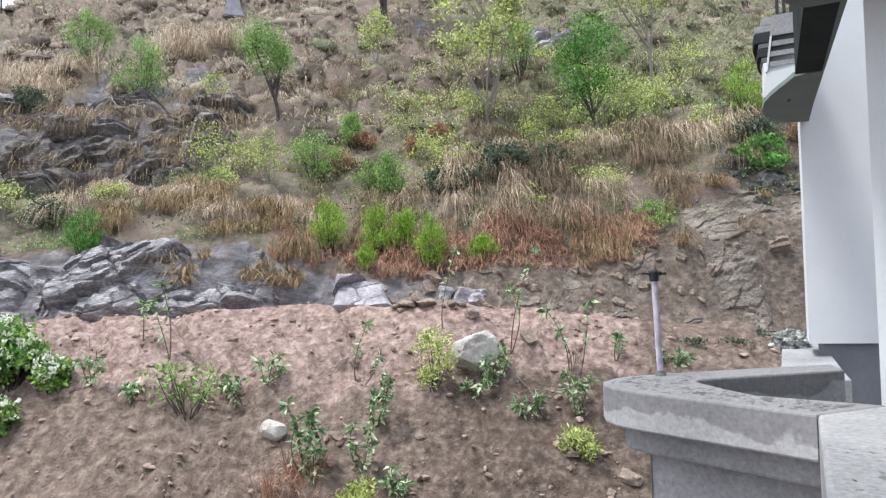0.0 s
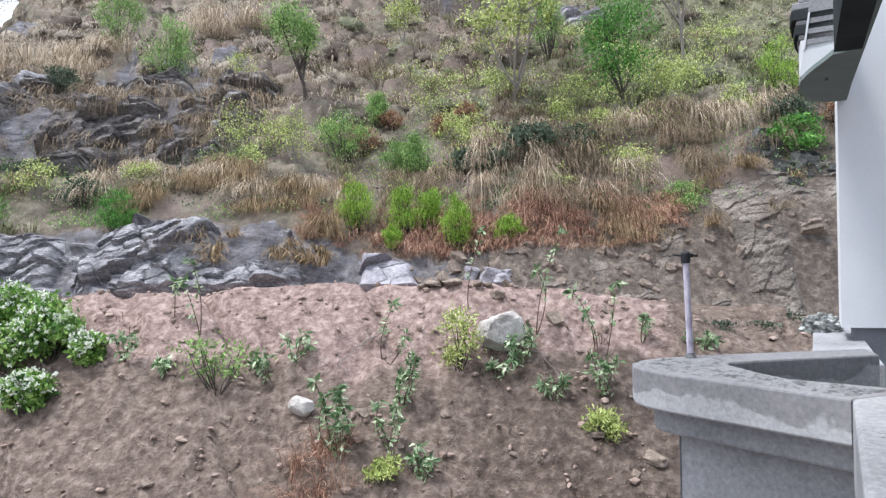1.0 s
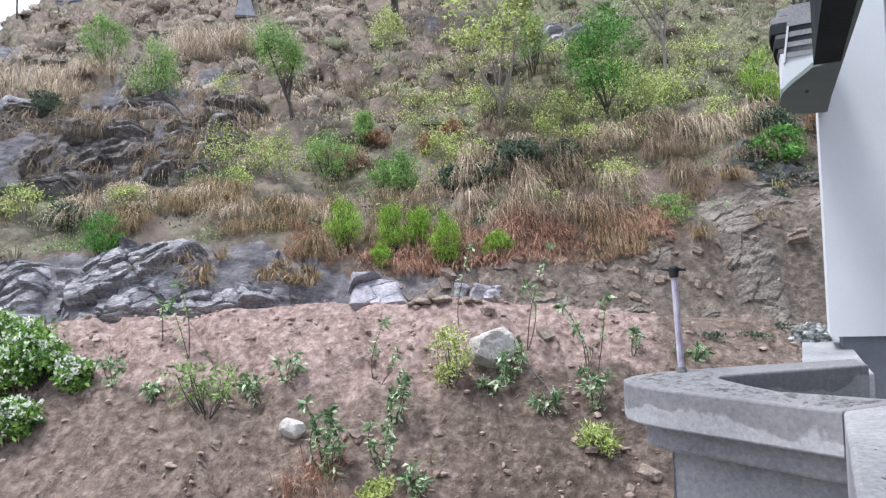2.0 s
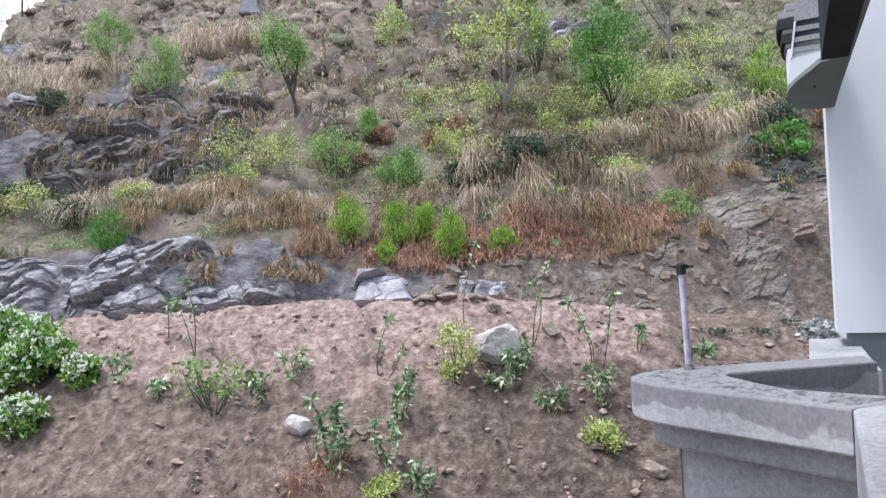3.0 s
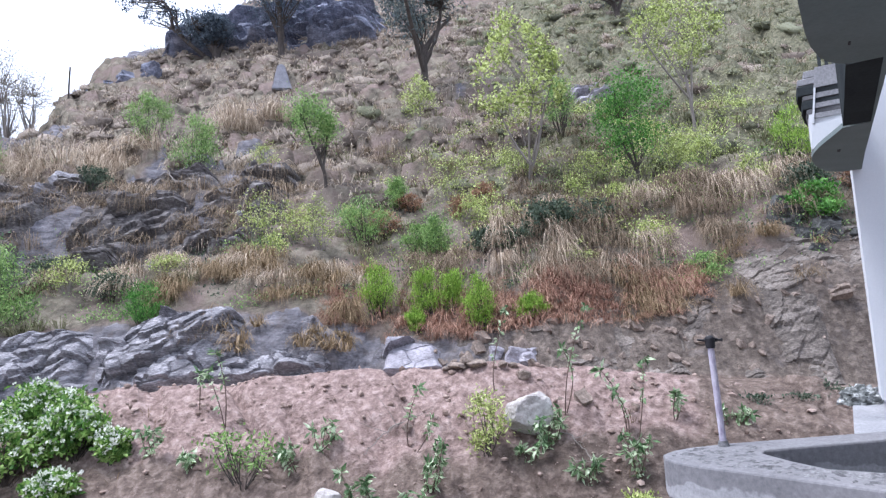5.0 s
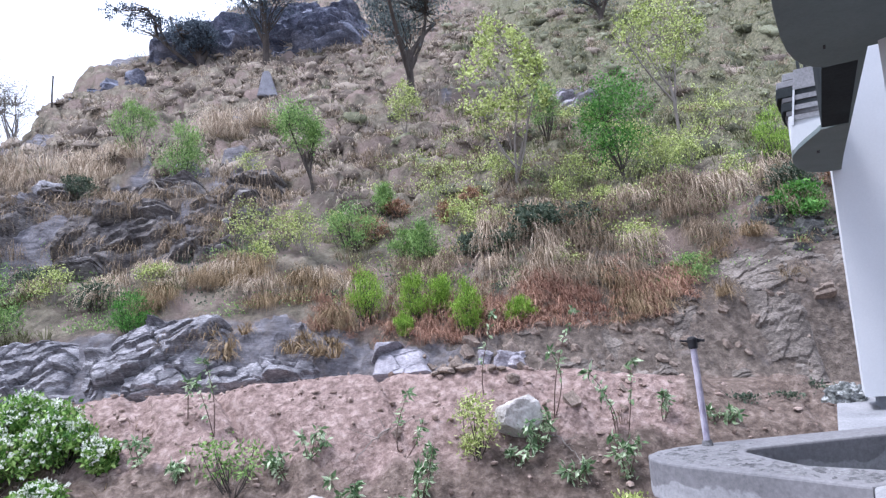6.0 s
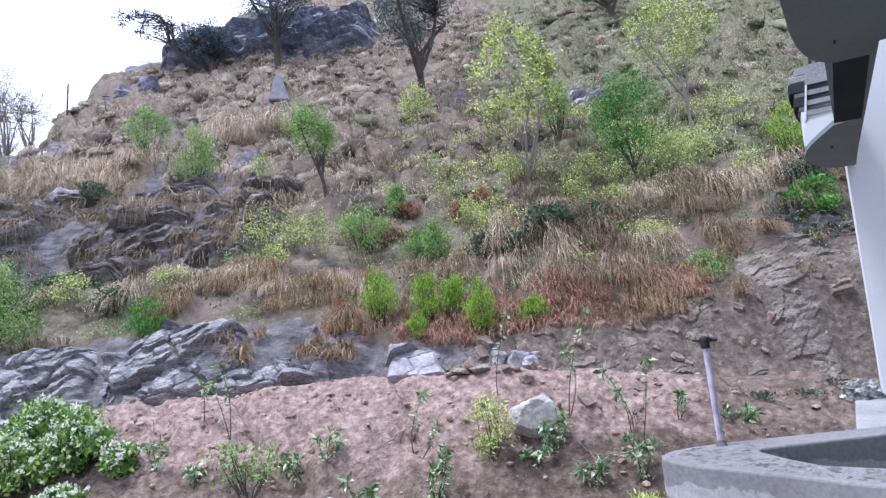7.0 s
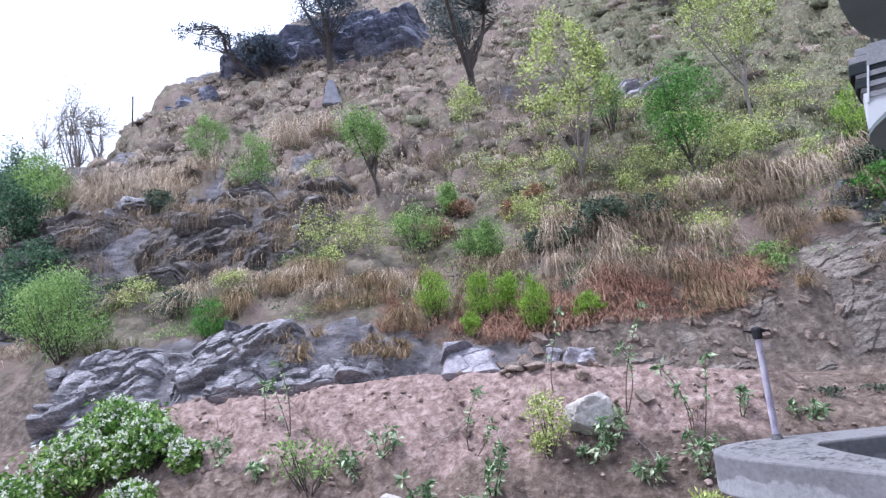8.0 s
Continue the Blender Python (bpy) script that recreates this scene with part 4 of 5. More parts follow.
def woody(name, x, y, h, w, mat, label, category, seed, bark=BARK, clumps=16, per=90, leaf_len=0.06, leaf_wid=0.03, trunk=0.0, trunk_r=0.03,
          lean=(0, 0), spread=0.16, up=0.3, droop=0.0, stems=4, group="", depth=None, top_heavy=0.0, forks=0, dz=0.0, flowers=0):
    """A bush or tree: stalks or a forked trunk, limbs to uneven clumps, a crown of separate leaves."""
    rng = np.random.default_rng(seed)
    base = at_ground(x, y, 0.05)
    ob = thing(name, label, category, (base.x, base.y, base.z + dz), group)
    lo = trunk * h
    dep = depth or w * 0.85
    u = rng.normal(size=(clumps, 3))
    u /= np.linalg.norm(u, axis=1)[:, None]
    u *= (rng.uniform(0.25, 1.0, clumps) ** 0.5)[:, None]
    tall = (u[:, 2] * 0.5 + 0.5) ** (1 - 0.5 * top_heavy)
    taper = 1.0 - 0.35 * np.abs(tall - 0.4)
    cl = np.stack([u[:, 0] * w * 0.42 * taper + lean[0] * (lo + tall * (h - lo)), u[:, 1] * dep * 0.42 * taper + lean[1] * (lo + tall * (h - lo)), lo + (0.10 + 0.84 * tall) * (h - lo)], 1)
    pieces = []
    if trunk > 0:
        head = np.array([lean[0] * lo, lean[1] * lo, lo])
        forkpts = [head]
        path = bend((0, 0, -0.05), head, 0.010 * h, rng, 7)
        pieces.append(tube(path, trunk_r, trunk_r * 0.7, 7))
        for k in range(forks):
            low = path[3 + k % 4]
            ftop = head + np.array([rng.normal() * w * 0.16, rng.normal() * w * 0.16, (h - lo) * rng.uniform(0.3, 0.55)])
            pieces.append(tube(bend(low, ftop, 0.014 * h, rng), trunk_r * 0.68, trunk_r * 0.35, 6))
            forkpts.append(ftop)
        for c in cl:
            fp = forkpts[int(np.argmin([np.linalg.norm(c - q) + (2 if c[2] < q[2] - 0.1 else 0) for q in forkpts]))]
            pieces.append(tube(bend(fp, c, 0.03 * h, rng), trunk_r * 0.24, trunk_r * 0.07, 4))
    else:
        for c in cl:
            start = np.array([c[0] * 0.12 + rng.normal() * 0.02, c[1] * 0.12 + rng.normal() * 0.02, -0.05])
            pieces.append(tube(bend(start, c, 0.04 * h, rng), trunk_r * 0.4, trunk_r * 0.12, 4))
    v, f = join(pieces)
    wood = mesh_object("trunk" if trunk > 0 else "branchwork", v, f, bark, True, ob)
    if trunk <= 0:
        tagged(wood, kind="stuff")
    cnt = rng.integers(int(per * 0.42), int(per * 1.25) + 1, clumps)
    pts = np.concatenate([c + rng.normal(size=(n, 3)) * np.array([w, dep, h * 0.7]) * spread * rng.uniform(0.6, 1.15) for c, n in zip(cl, cnt)])
    pts[:, 2] = np.maximum(pts[:, 2], 0.02)
    v, f = leaves(pts, leaf_len, leaf_wid, rng, up, droop)
    tagged(mesh_object("crown" if trunk > 0 else "foliage", v, f, mat, False, ob), kind="stuff")
    # white blades make the flowers and the bright highlights on the leaves
    if flowers:
        rim = np.hypot(pts[:, 0] / w, pts[:, 1] / dep) + pts[:, 2] / h - 0.6 * pts[:, 1] / dep
        heads = pts[rng.choice(np.argsort(rim)[len(rim) // 2:], flowers, replace=False)] + rng.normal(size=(flowers, 3)) * 0.02 + [0, -0.02, 0.03]
        v, f = leaves(np.repeat(heads, 6, 0) + rng.normal(size=(flowers * 6, 3)) * 0.012, 0.042, 0.034, rng, 0.5)
        tagged(mesh_object("blossoms_and_glints", v, f, PETAL_GLINT, False, ob), "clusters of small white flowers and leaf glints", kind="stuff")
    return ob


def bushes(rows, mat, label, group, seed, **kw):
    for k, (x, y, h, w) in enumerate(rows):
        woody("bush", x, y, h, w, mat, label, "bush", seed + k, group=group, **kw)


FINE = dict(clumps=34, per=110, leaf_len=0.06, leaf_wid=0.013, spread=0.105, up=0.9, trunk_r=0.02)
bushes([(-1.90, 11.5, 1.0, 0.80), (-1.09, 11.4, 0.95, 0.66), (-0.63, 11.4, 0.80, 0.52), (-0.18, 11.0, 1.05, 0.60), (0.67, 11.1, 0.5, 0.55), (-1.25, 11.1, 0.42, 0.36)], LIME,
       "feathery lime-green bush among rust-red grass", "lime bushes above the path", 1000, **FINE)
bushes([(-5.92, 11.18, 0.80, 0.85)], GREEN, "fresh green feathery bush above the rock face", "green bushes", 1020, **FINE)
bushes([(-2.54, 13.79, 1.15, 1.10), (-1.93, 15.05, 0.8, 0.66), (-0.99, 13.13, 1.05, 0.75), (-1.35, 13.54, 0.8, 0.8)], SOFTG,
       "soft green bush on the grassy bank", "soft green bushes", 1030, clumps=26, per=120, leaf_len=0.07, leaf_wid=0.02, spread=0.11, up=0.5, trunk_r=0.025)
bushes([(-9.41, 18.2, 1.75, 1.5), (-7.53, 16.89, 1.9, 1.5)], SOFTG, "rounded soft green bush on the rocky shoulder", "shoulder bushes", 1040,
       clumps=30, per=150, leaf_len=0.08, leaf_wid=0.022, spread=0.10, up=0.6, trunk_r=0.03)
bushes([(6.13, 13.41, 1.35, 0.95)], LIME, "bright lime bush beside the house", "green bushes", 1050, **FINE)
bushes([(5.72, 12.04, 0.66, 1.1)], GREEN, "low saturated green bush on the bank", "green bushes", 1055, clumps=22, per=120, leaf_len=0.08, leaf_wid=0.04, spread=0.11)
bushes([(5.98, 12.67, 0.85, 0.95), (1.17, 12.61, 0.82, 1.1)], GREYG, "dusty dark grey-green bush on the bank", "dark bushes", 1060, clumps=22, per=110, leaf_len=0.08, leaf_wid=0.045, spread=0.12)
bushes([(3.62, 11.45, 0.52, 0.9)], SOFTG, "small soft green bush over the cut bank", "green bushes", 1065, clumps=18, per=90, leaf_len=0.06, leaf_wid=0.02, spread=0.11)
bushes([(2.97, 12.25, 0.66, 0.95), (-4.71, 13.57, 1.25, 1.0), (-5.48, 16.45, 0.95, 0.9), (-0.72, 14.83, 1.3, 1.2), (3.85, 13.74, 0.85, 0.75), (4.62, 14.12, 0.7, 0.8), (-3.3, 13.1, 1.3, 0.8),
        (0.2, 13.2, 0.7, 0.9), (1.9, 13.6, 0.7, 0.9), (2.3, 14.6, 0.9, 1.0)], PALE,
       "thin yellow-green bush with open twigs", "yellow-green bushes", 1070, bark=PALE_BARK, clumps=22, per=50, leaf_len=0.05, leaf_wid=0.026, spread=0.12, trunk_r=0.022)
bushes([(2.06, 16.3, 1.75, 0.95)], SOFTG, "slender soft green shrub", "green bushes", 1090, clumps=24, per=90, leaf_len=0.08, leaf_wid=0.025, spread=0.10, trunk_r=0.03)
bushes([(-9.9, 16.3, 0.9, 1.0)], GREYG, "dusty teal bush in front of a rock", "dark bushes", 1095, clumps=22, per=110, leaf_len=0.08, leaf_wid=0.03, spread=0.11)
bushes([(-8.97, 11.34, 1.9, 2.3), (-9.9, 12.2, 1.6, 1.8)], SOFTG, "large loose yellow-green bush beside the rock outcrop", "large bushes", 1100, clumps=40, per=170, leaf_len=0.075, leaf_wid=0.022, spread=0.09, up=0.6, trunk_r=0.03)
bushes([(-14.3, 17.4, 2.0, 1.9), (-15.4, 18.6, 1.8, 1.8)], SOFTG, "grey-green bush on the ridge", "ridge bushes", 1110, clumps=30, per=130, leaf_len=0.10, leaf_wid=0.03, spread=0.10, trunk_r=0.03)
bushes([(-12.3, 14.6, 2.0, 2.2), (-11.2, 13.3, 1.4, 2.0), (-13.6, 15.4, 2.0, 2.0)], DEEP, "dark green thicket at the foot of the ridge", "thicket", 1120, clumps=34, per=140, leaf_len=0.10, leaf_wid=0.05, spread=0.11, trunk_r=0.03)

bushes([(-2.1, 14.3, 0.75, 0.8), (-0.55, 14.3, 0.6, 0.7), (0.0, 14.5, 0.6, 0.6), (6.75, 12.6, 0.8, 0.5), (-1.6, 14.9, 0.5, 0.7)], RUSTLEAF, "withered rust-red shrub on the bank", "withered shrubs", 1500, clumps=20, per=60, leaf_len=0.06, leaf_wid=0.025, spread=0.11, trunk_r=0.02)
bushes([(-3.9, 13.3, 1.0, 0.8), (-4.2, 12.8, 0.7, 0.8), (-2.9, 14.4, 0.8, 0.8), (0.75, 14.6, 0.9, 0.9), (-0.3, 13.9, 0.8, 0.8), (2.6, 13.2, 0.6, 0.8), (5.2, 13.2, 0.6, 0.8), (-6.2, 12.6, 0.5, 0.8), (1.6, 12.2, 0.5, 0.7), (-8.0, 12.3, 0.8, 1.0)], PALE,
       "thin yellow-green bush with open twigs", "yellow-green bushes", 1520, bark=PALE_BARK, clumps=22, per=45, leaf_len=0.05, leaf_wid=0.026, spread=0.12, trunk_r=0.022)
bushes([(0.55, 12.5, 0.55, 0.8), (2.1, 12.9, 0.6, 0.8), (-7.0, 12.0, 0.6, 0.9), (0.0, 12.6, 0.5, 0.7), (-9.0, 13.2, 0.8, 1.0)], GREYG, "dusty dark grey-green bush on the bank", "dark bushes", 1540, clumps=20, per=60, leaf_len=0.07, leaf_wid=0.035, spread=0.12)
woody("tree", -3.72, 15.6, 2.45, 1.45, SOFTG, "slender young green tree leaning on the slope", "tree", 1201, trunk=0.30, trunk_r=0.045, lean=(-0.16, 0), clumps=30, per=130, leaf_len=0.08, leaf_wid=0.03, spread=0.10, forks=2)
woody("tree", 3.16, 13.78, 2.5, 1.85, GREEN, "dense fresh green young tree", "tree", 1202, trunk=0.10, trunk_r=0.04, clumps=44, per=130, leaf_len=0.075, leaf_wid=0.028, spread=0.10, forks=2)
woody("tree", 1.09, 14.21, 4.1, 2.5, PALE, "open-crowned pale yellow-green tree", "tree", 1203, bark=PALE_BARK, trunk=0.12, trunk_r=0.045, lean=(-0.06, 0), clumps=78, per=48, leaf_len=0.09, leaf_wid=0.055, spread=0.042, forks=4, top_heavy=0.4)
woody("tree", 5.12, 16.0, 4.1, 2.5, PALE, "thin yellow-green sapling with a pale stem", "tree", 1204, bark=PALE_BARK, trunk=0.42, trunk_r=0.045, lean=(-0.06, 0), clumps=52, per=75, leaf_len=0.075, leaf_wid=0.042, spread=0.065, forks=3)
woody("tree", -1.69, 18.93, 1.9, 1.3, PALE, "small sparse yellowish sapling", "tree", 1205, bark=PALE_BARK, trunk=0.2, trunk_r=0.035, clumps=24, per=80, leaf_len=0.06, leaf_wid=0.034, spread=0.08, forks=2)
woody("tree", -1.79, 23.0, 6.2, 3.6, BLUEG, "grey-green tree with a forked dark trunk", "tree", 1206, trunk=0.30, trunk_r=0.15, clumps=60, per=230, leaf_len=0.14, leaf_wid=0.04, spread=0.085, forks=3, up=0.6)
woody("tree", -9.55, 32.0, 7.6, 5.2, HAZE_LEAF, "dark tree on the upper slope, tinted blue for haze", "tree", 1207, trunk=0.22, trunk_r=0.20, clumps=60, per=210, leaf_len=0.18, leaf_wid=0.055, spread=0.085, forks=3)
woody("tree", -12.9, 32.2, 2.9, 2.7, HAZE_LEAF, "squat dark tree on the shoulder of the crag", "tree", 1208, trunk=0.28, trunk_r=0.24, lean=(-0.32, 0), clumps=40, per=150, leaf_len=0.16, leaf_wid=0.07, spread=0.10, forks=3)
woody("tree", -13.6, 32.6, 4.0, 3.6, HAZE_LEAF, "gnarled open-branched tree leaning out from the crag", "tree", 1210, trunk=0.45, trunk_r=0.12, lean=(-1.05, 0), clumps=46, per=22, leaf_len=0.16, leaf_wid=0.08, spread=0.035, forks=4)
woody("tree", 7.26, 33.3, 4.0, 5.0, BLUEG, "dark spreading tree high on the slope", "tree", 1209, trunk=0.25, trunk_r=0.16, clumps=50, per=100, leaf_len=0.17, leaf_wid=0.05, spread=0.07, forks=2)
for k, (x, y, top, w) in enumerate([(-18.8, 25.0, 14.5, 2.6), (-20.2, 25.0, 13.6, 2.4), (-17.9, 25.2, 13.2, 2.0), (-19.4, 25.6, 14.0, 2.2)]):
    woody("tree", x, y, top - at_ground(x, y).z, w, PALE_BARK_LEAF, "bare leggy tree with few leaves against the sky", "tree", 1220 + k, bark=PALE_BARK, trunk=0.3, trunk_r=0.05, clumps=95, per=9, leaf_len=0.10, leaf_wid=0.04, spread=0.045, forks=7, group="bare trees on the ridge")
for k, (x, y, top, w) in enumerate([(-21.6, 25.0, 11.4, 2.6), (-23.6, 26.0, 11.9, 3.2), (-17.3, 20.0, 8.6, 2.2)]):
    woody("tree", x, y, top - at_ground(x, y).z, w, TEAL, "bushy blue-green tree behind the ridge", "tree", 1230 + k, trunk=0.15, trunk_r=0.08, clumps=46, per=140, leaf_len=0.14, leaf_wid=0.06, spread=0.09, forks=3, group="trees behind the ridge")
p = at_ground(-17.2, 26.5, 0.2)
v, f = tube([(0, 0, 0), (0.02, 0, 0.8), (0.08, 0, 1.7)], 0.04, 0.03, 6)
post = mesh_object("post", v, f, BARK, True)
post.location = p
tagged(post, "thin weathered wooden post on the ridge", "post")


def dead_branch(x, y, rise, steps, r, seed, label):
    """A bare crooked branch with side twigs, standing out of the slope at one end."""
    rng = np.random.default_rng(seed)
    base = at_ground(x, y, 0.05)
    pts = np.cumsum(np.vstack([[0, 0, 0], np.asarray(steps, float)]), 0) + [0, -0.03, rise]
    pts[0, 2] = 0.0
    fine = np.stack([np.interp(np.linspace(0, len(pts) - 1, 22), np.arange(len(pts)), pts[:, c]) for c in range(3)], 1) + rng.normal(size=(22, 3)) * r * 0.6
    ob = thing("dead_branch", label, "branch", base, "dead branches on the slope")
    v, f = tube(fine, r, r * 0.35, 6)
    mesh_object("limb", v, f, PALE_BARK, True, ob)
    for k in range(5):
        a = fine[rng.integers(6, 21)]
        v, f = tube(bend(a, a + rng.normal(size=3) * [0.22, 0.1, 0.12] + [0, -0.05, 0.12], 0.03, rng), r * 0.4, r * 0.12, 5)
        mesh_object("twig", v, f, PALE_BARK, True, ob)
    return ob


DEADWOOD = "bare crooked grey branch lying on the slope"
dead_branch(-7.6, 15.6, 0.15, [(0.05, -0.1, 0.35), (0.25, -0.15, -0.35), (0.55, -0.15, 0.05), (0.22, -0.1, -0.45)], 0.022, 1601, DEADWOOD)
dead_branch(1.2, 17.0, 0.0, [(-0.1, 0, 0.6), (-0.3, 0, 0.6), (-0.5, 0, 0.45)], 0.025, 1602, "bare leafless sapling leaning on the slope")
dead_branch(0.70, 8.45, 0.05, [(0.12, -0.15, -0.05), (0.18, -0.2, -0.2), (0.10, -0.2, -0.25)], 0.011, 1603, "dry root trailing down the earth bank")
dead_branch(-1.05, 8.75, 0.05, [(-0.12, -0.12, -0.05), (-0.25, -0.25, -0.15), (-0.2, -0.25, -0.2)], 0.012, 1604, "dry root trailing down the earth bank")

# weeds on the earth bank: upright stalks with leaves in whorls, and leafy clumps
def weed(x, y, h, seed, label, stalks=1, spread=0.1, lean=0.0, leaf_len=0.07, bare=0.35, mat=WEED):
    """Bent stalks with side leaves above the bare foot and a drooping rosette on top."""
    rng = np.random.default_rng(seed)
    base = at_ground(x, y, 0.03)
    ob = thing("weed", label, "plant", base, "weeds on the earth bank")
    for k in range(stalks):
        a = rng.uniform(0, 2 * math.pi)
        hh = h * (1 if k == 0 else rng.uniform(0.55, 0.95))
        top = np.array([math.cos(a) * spread * h + lean * hh, math.sin(a) * spread * h * 0.6 - 0.05 * h, hh])
        path = bend((0, 0, -0.03), top, 0.09 * h, rng, 9)
        v, f = tube(path, 0.0085, 0.004, 5)
        stalk = mesh_object("stalk", v, f, STEM, True, ob)
        steps = np.linspace(bare, 0.88, int(3 + 7 * hh * (1 - bare)))
        pts = [np.repeat((path[int(s * 8)] * (1 - (s * 8) % 1) + path[min(int(s * 8) + 1, 8)] * ((s * 8) % 1))[None], 3, 0) for s in steps]
        side = np.concatenate(pts) + rng.normal(size=(3 * len(steps), 3)) * 0.01
        rosette = np.repeat(path[8][None], 13, 0) + rng.normal(size=(13, 3)) * [0.012, 0.012, 0.02]
        pieces = [leaves(side, leaf_len, leaf_len * 0.42, rng, 0.0, 0.25), leaves(rosette, leaf_len * 1.35, leaf_len * 0.5, rng, 0.0, 0.2)]
        v, f = join(pieces)
        tagged(mesh_object("foliage", v, f, mat, False, stalk), kind="stuff")
    return ob


TALL = "tall thin weed with a leafy top on the bank"
for k, (x, y, h, s, lean) in enumerate([(-0.02, 8.83, 1.06, 1, 0.10), (0.82, 8.53, 1.32, 2, 0.16), (1.50, 8.25, 0.95, 2, -0.18), (1.62, 8.28, 1.0, 1, 0.18), (-3.49, 8.57, 0.98, 2, -0.12), (-1.11, 8.35, 0.72, 1, 0.12),
                                        (-1.02, 8.12, 0.35, 1, 0.5), (2.16, 8.64, 0.36, 3, 0.1), (-3.9, 8.75, 0.5, 1, 0.0)]):
    weed(x, y, h, 1300 + k, TALL, s, 0.10, lean, 0.085, 0.55)
LEAFY = "leafy green weed clump on the bank"
for k, (x, y, h, s, sp) in enumerate([(-1.54, 7.28, 0.75, 7, 0.22), (-1.42, 7.1, 0.5, 4, 0.15), (-0.82, 7.71, 0.55, 6, 0.35), (-0.93, 7.25, 0.5, 4, 0.2), (0.94, 7.87, 0.26, 5, 0.5), (1.53, 7.91, 0.5, 6, 0.3), (-0.56, 7.01, 0.34, 5, 0.4),
                                      (-4.32, 8.23, 0.33, 4, 0.5), (-2.45, 8.18, 0.32, 5, 0.7), (-3.74, 8.09, 0.2, 4, 0.5), (2.9, 8.6, 0.2, 6, 0.9), (0.55, 8.25, 0.44, 9, 0.5), (0.35, 8.1, 0.25, 5, 0.5), (-2.2, 8.2, 0.3, 4, 0.8)]):
    weed(x, y, h, 1330 + k, LEAFY, s, sp, 0.0, 0.085, 0.2)
bushes([(3.3, 9.0, 0.16, 0.4), (3.9, 9.1, 0.16, 0.5), (4.3, 9.2, 0.12, 0.4)], GREYG, "thin low herbs at the path edge", "herbs on the bank", 1440, clumps=10, per=14, leaf_len=0.06, leaf_wid=0.03, spread=0.14, trunk_r=0.012)
OL = dict(clumps=18, per=55, leaf_len=0.06, leaf_wid=0.022, spread=0.12, trunk_r=0.02)
bushes([(-0.17, 8.11, 0.85, 0.6), (1.45, 7.44, 0.36, 0.5), (-0.95, 7.0, 0.25, 0.5)], PALE, "low olive-green herb clump on the bank", "herbs on the bank", 1400, **OL)
bushes([(-3.02, 7.9, 0.7, 1.1)], SOFTG, "loose green bush on the earth bank", "herbs on the bank", 1410, clumps=22, per=32, leaf_len=0.07, leaf_wid=0.03, spread=0.12, trunk_r=0.025)
bushes([(-5.35, 8.35, 0.82, 0.85), (-5.9, 8.7, 0.80, 1.3), (-6.2, 8.2, 0.85, 1.5), (-5.25, 7.75, 0.5, 0.7), (-6.9, 7.9, 0.85, 1.4), (-4.8, 8.3, 0.42, 0.5)], GLOSS, "broad-leaved green bush covered in small white flowers and leaf glints", "broad-leaved bushes", 1420,
       clumps=44, per=60, leaf_len=0.085, leaf_wid=0.045, spread=0.085, up=0.35, trunk_r=0.03, flowers=150)


# ---- grass ----
def tussocks(name, x, y, blades, length, width, mat, label, seed, hang=0.0, radius=0.08, downhill=0.35, sizes=None, lift_by=0.0):
    """Grass of many arching blades in tufts: each blade rises, arches and droops down the slope."""
    rng = np.random.default_rng(seed)
    n = len(x)
    z = ground_height(x, y)
    size = rng.uniform(0.55, 1.45, n) if sizes is None else sizes
    z = z + lift_by * size
    N = n * blades
    cx, cy, cz, sz = (np.repeat(a, blades) for a in (x, y, z, size))
    turn = np.repeat(rng.normal(0, 0.3, n), blades)
    ang = rng.uniform(0, 2 * math.pi, N)
    rad = radius * sz * np.sqrt(rng.uniform(0, 1, N))
    b = np.stack([cx + np.cos(ang) * rad, cy + np.sin(ang) * rad, cz - 0.03], 1)
    lift = rng.uniform(0.15, 1.0, N)[:, None]
    out = np.stack([np.cos(ang) + turn, np.sin(ang) * 0.7 - downhill - hang, np.zeros(N)], 1) * (1.05 - 0.75 * lift) * np.array([[1 - 0.35 * hang, 1, 1]])
    L = (length * sz * rng.uniform(0.55, 1.2, N))[:, None]
    up = np.array([[0, 0, 1.0]])
    p1 = b + L * (out * 0.32 + up * (0.22 + 0.36 * lift) * (1 - 0.3 * hang))
    p2 = p1 + L * (out * (0.36 - 0.14 * hang) + up * (0.22 * lift - 0.42 * hang))
    out = out + rng.normal(size=(N, 3)) * [0.22, 0.12, 0.0]
    p3 = p2 + L * (out * (0.30 - 0.24 * hang) + up * (0.12 - 0.85 * hang))
    side = np.stack([-np.sin(ang) * 0.4 + 0.6, np.cos(ang) * 0.4, np.zeros(N)], 1) * (width * rng.uniform(0.6, 1.4, N))[:, None]
    v = np.stack([b - side * 0.4, b + side * 0.4, p1 - side * 0.5, p1 + side * 0.5, p2 - side * 0.4, p2 + side * 0.4, p3], 1).reshape(-1, 3)
    k = np.arange(N)[:, None, None] * 7
    f = (k + np.array([[0, 1, 3], [0, 3, 2], [2, 3, 5], [2, 5, 4], [4, 5, 6]])[None]).reshape(-1, 3)
    return tagged(mesh_object(name, v, f, mat), label, "grass", kind="stuff")


def scatter(n, x0, x1, y0, y1, keep, seed, power=1.0):
    rng = np.random.default_rng(seed)
    x = rng.uniform(x0, x1, n)
    y = y0 + (y1 - y0) * rng.uniform(0, 1, n) ** power
    ok = rng.uniform(0, 1, n) < keep(x, y)
    return x[ok], y[ok]


def band(y, a, b, soft=0.3):
    return smooth(a - soft, a + soft, y) * (1 - smooth(b - soft, b + soft, y))


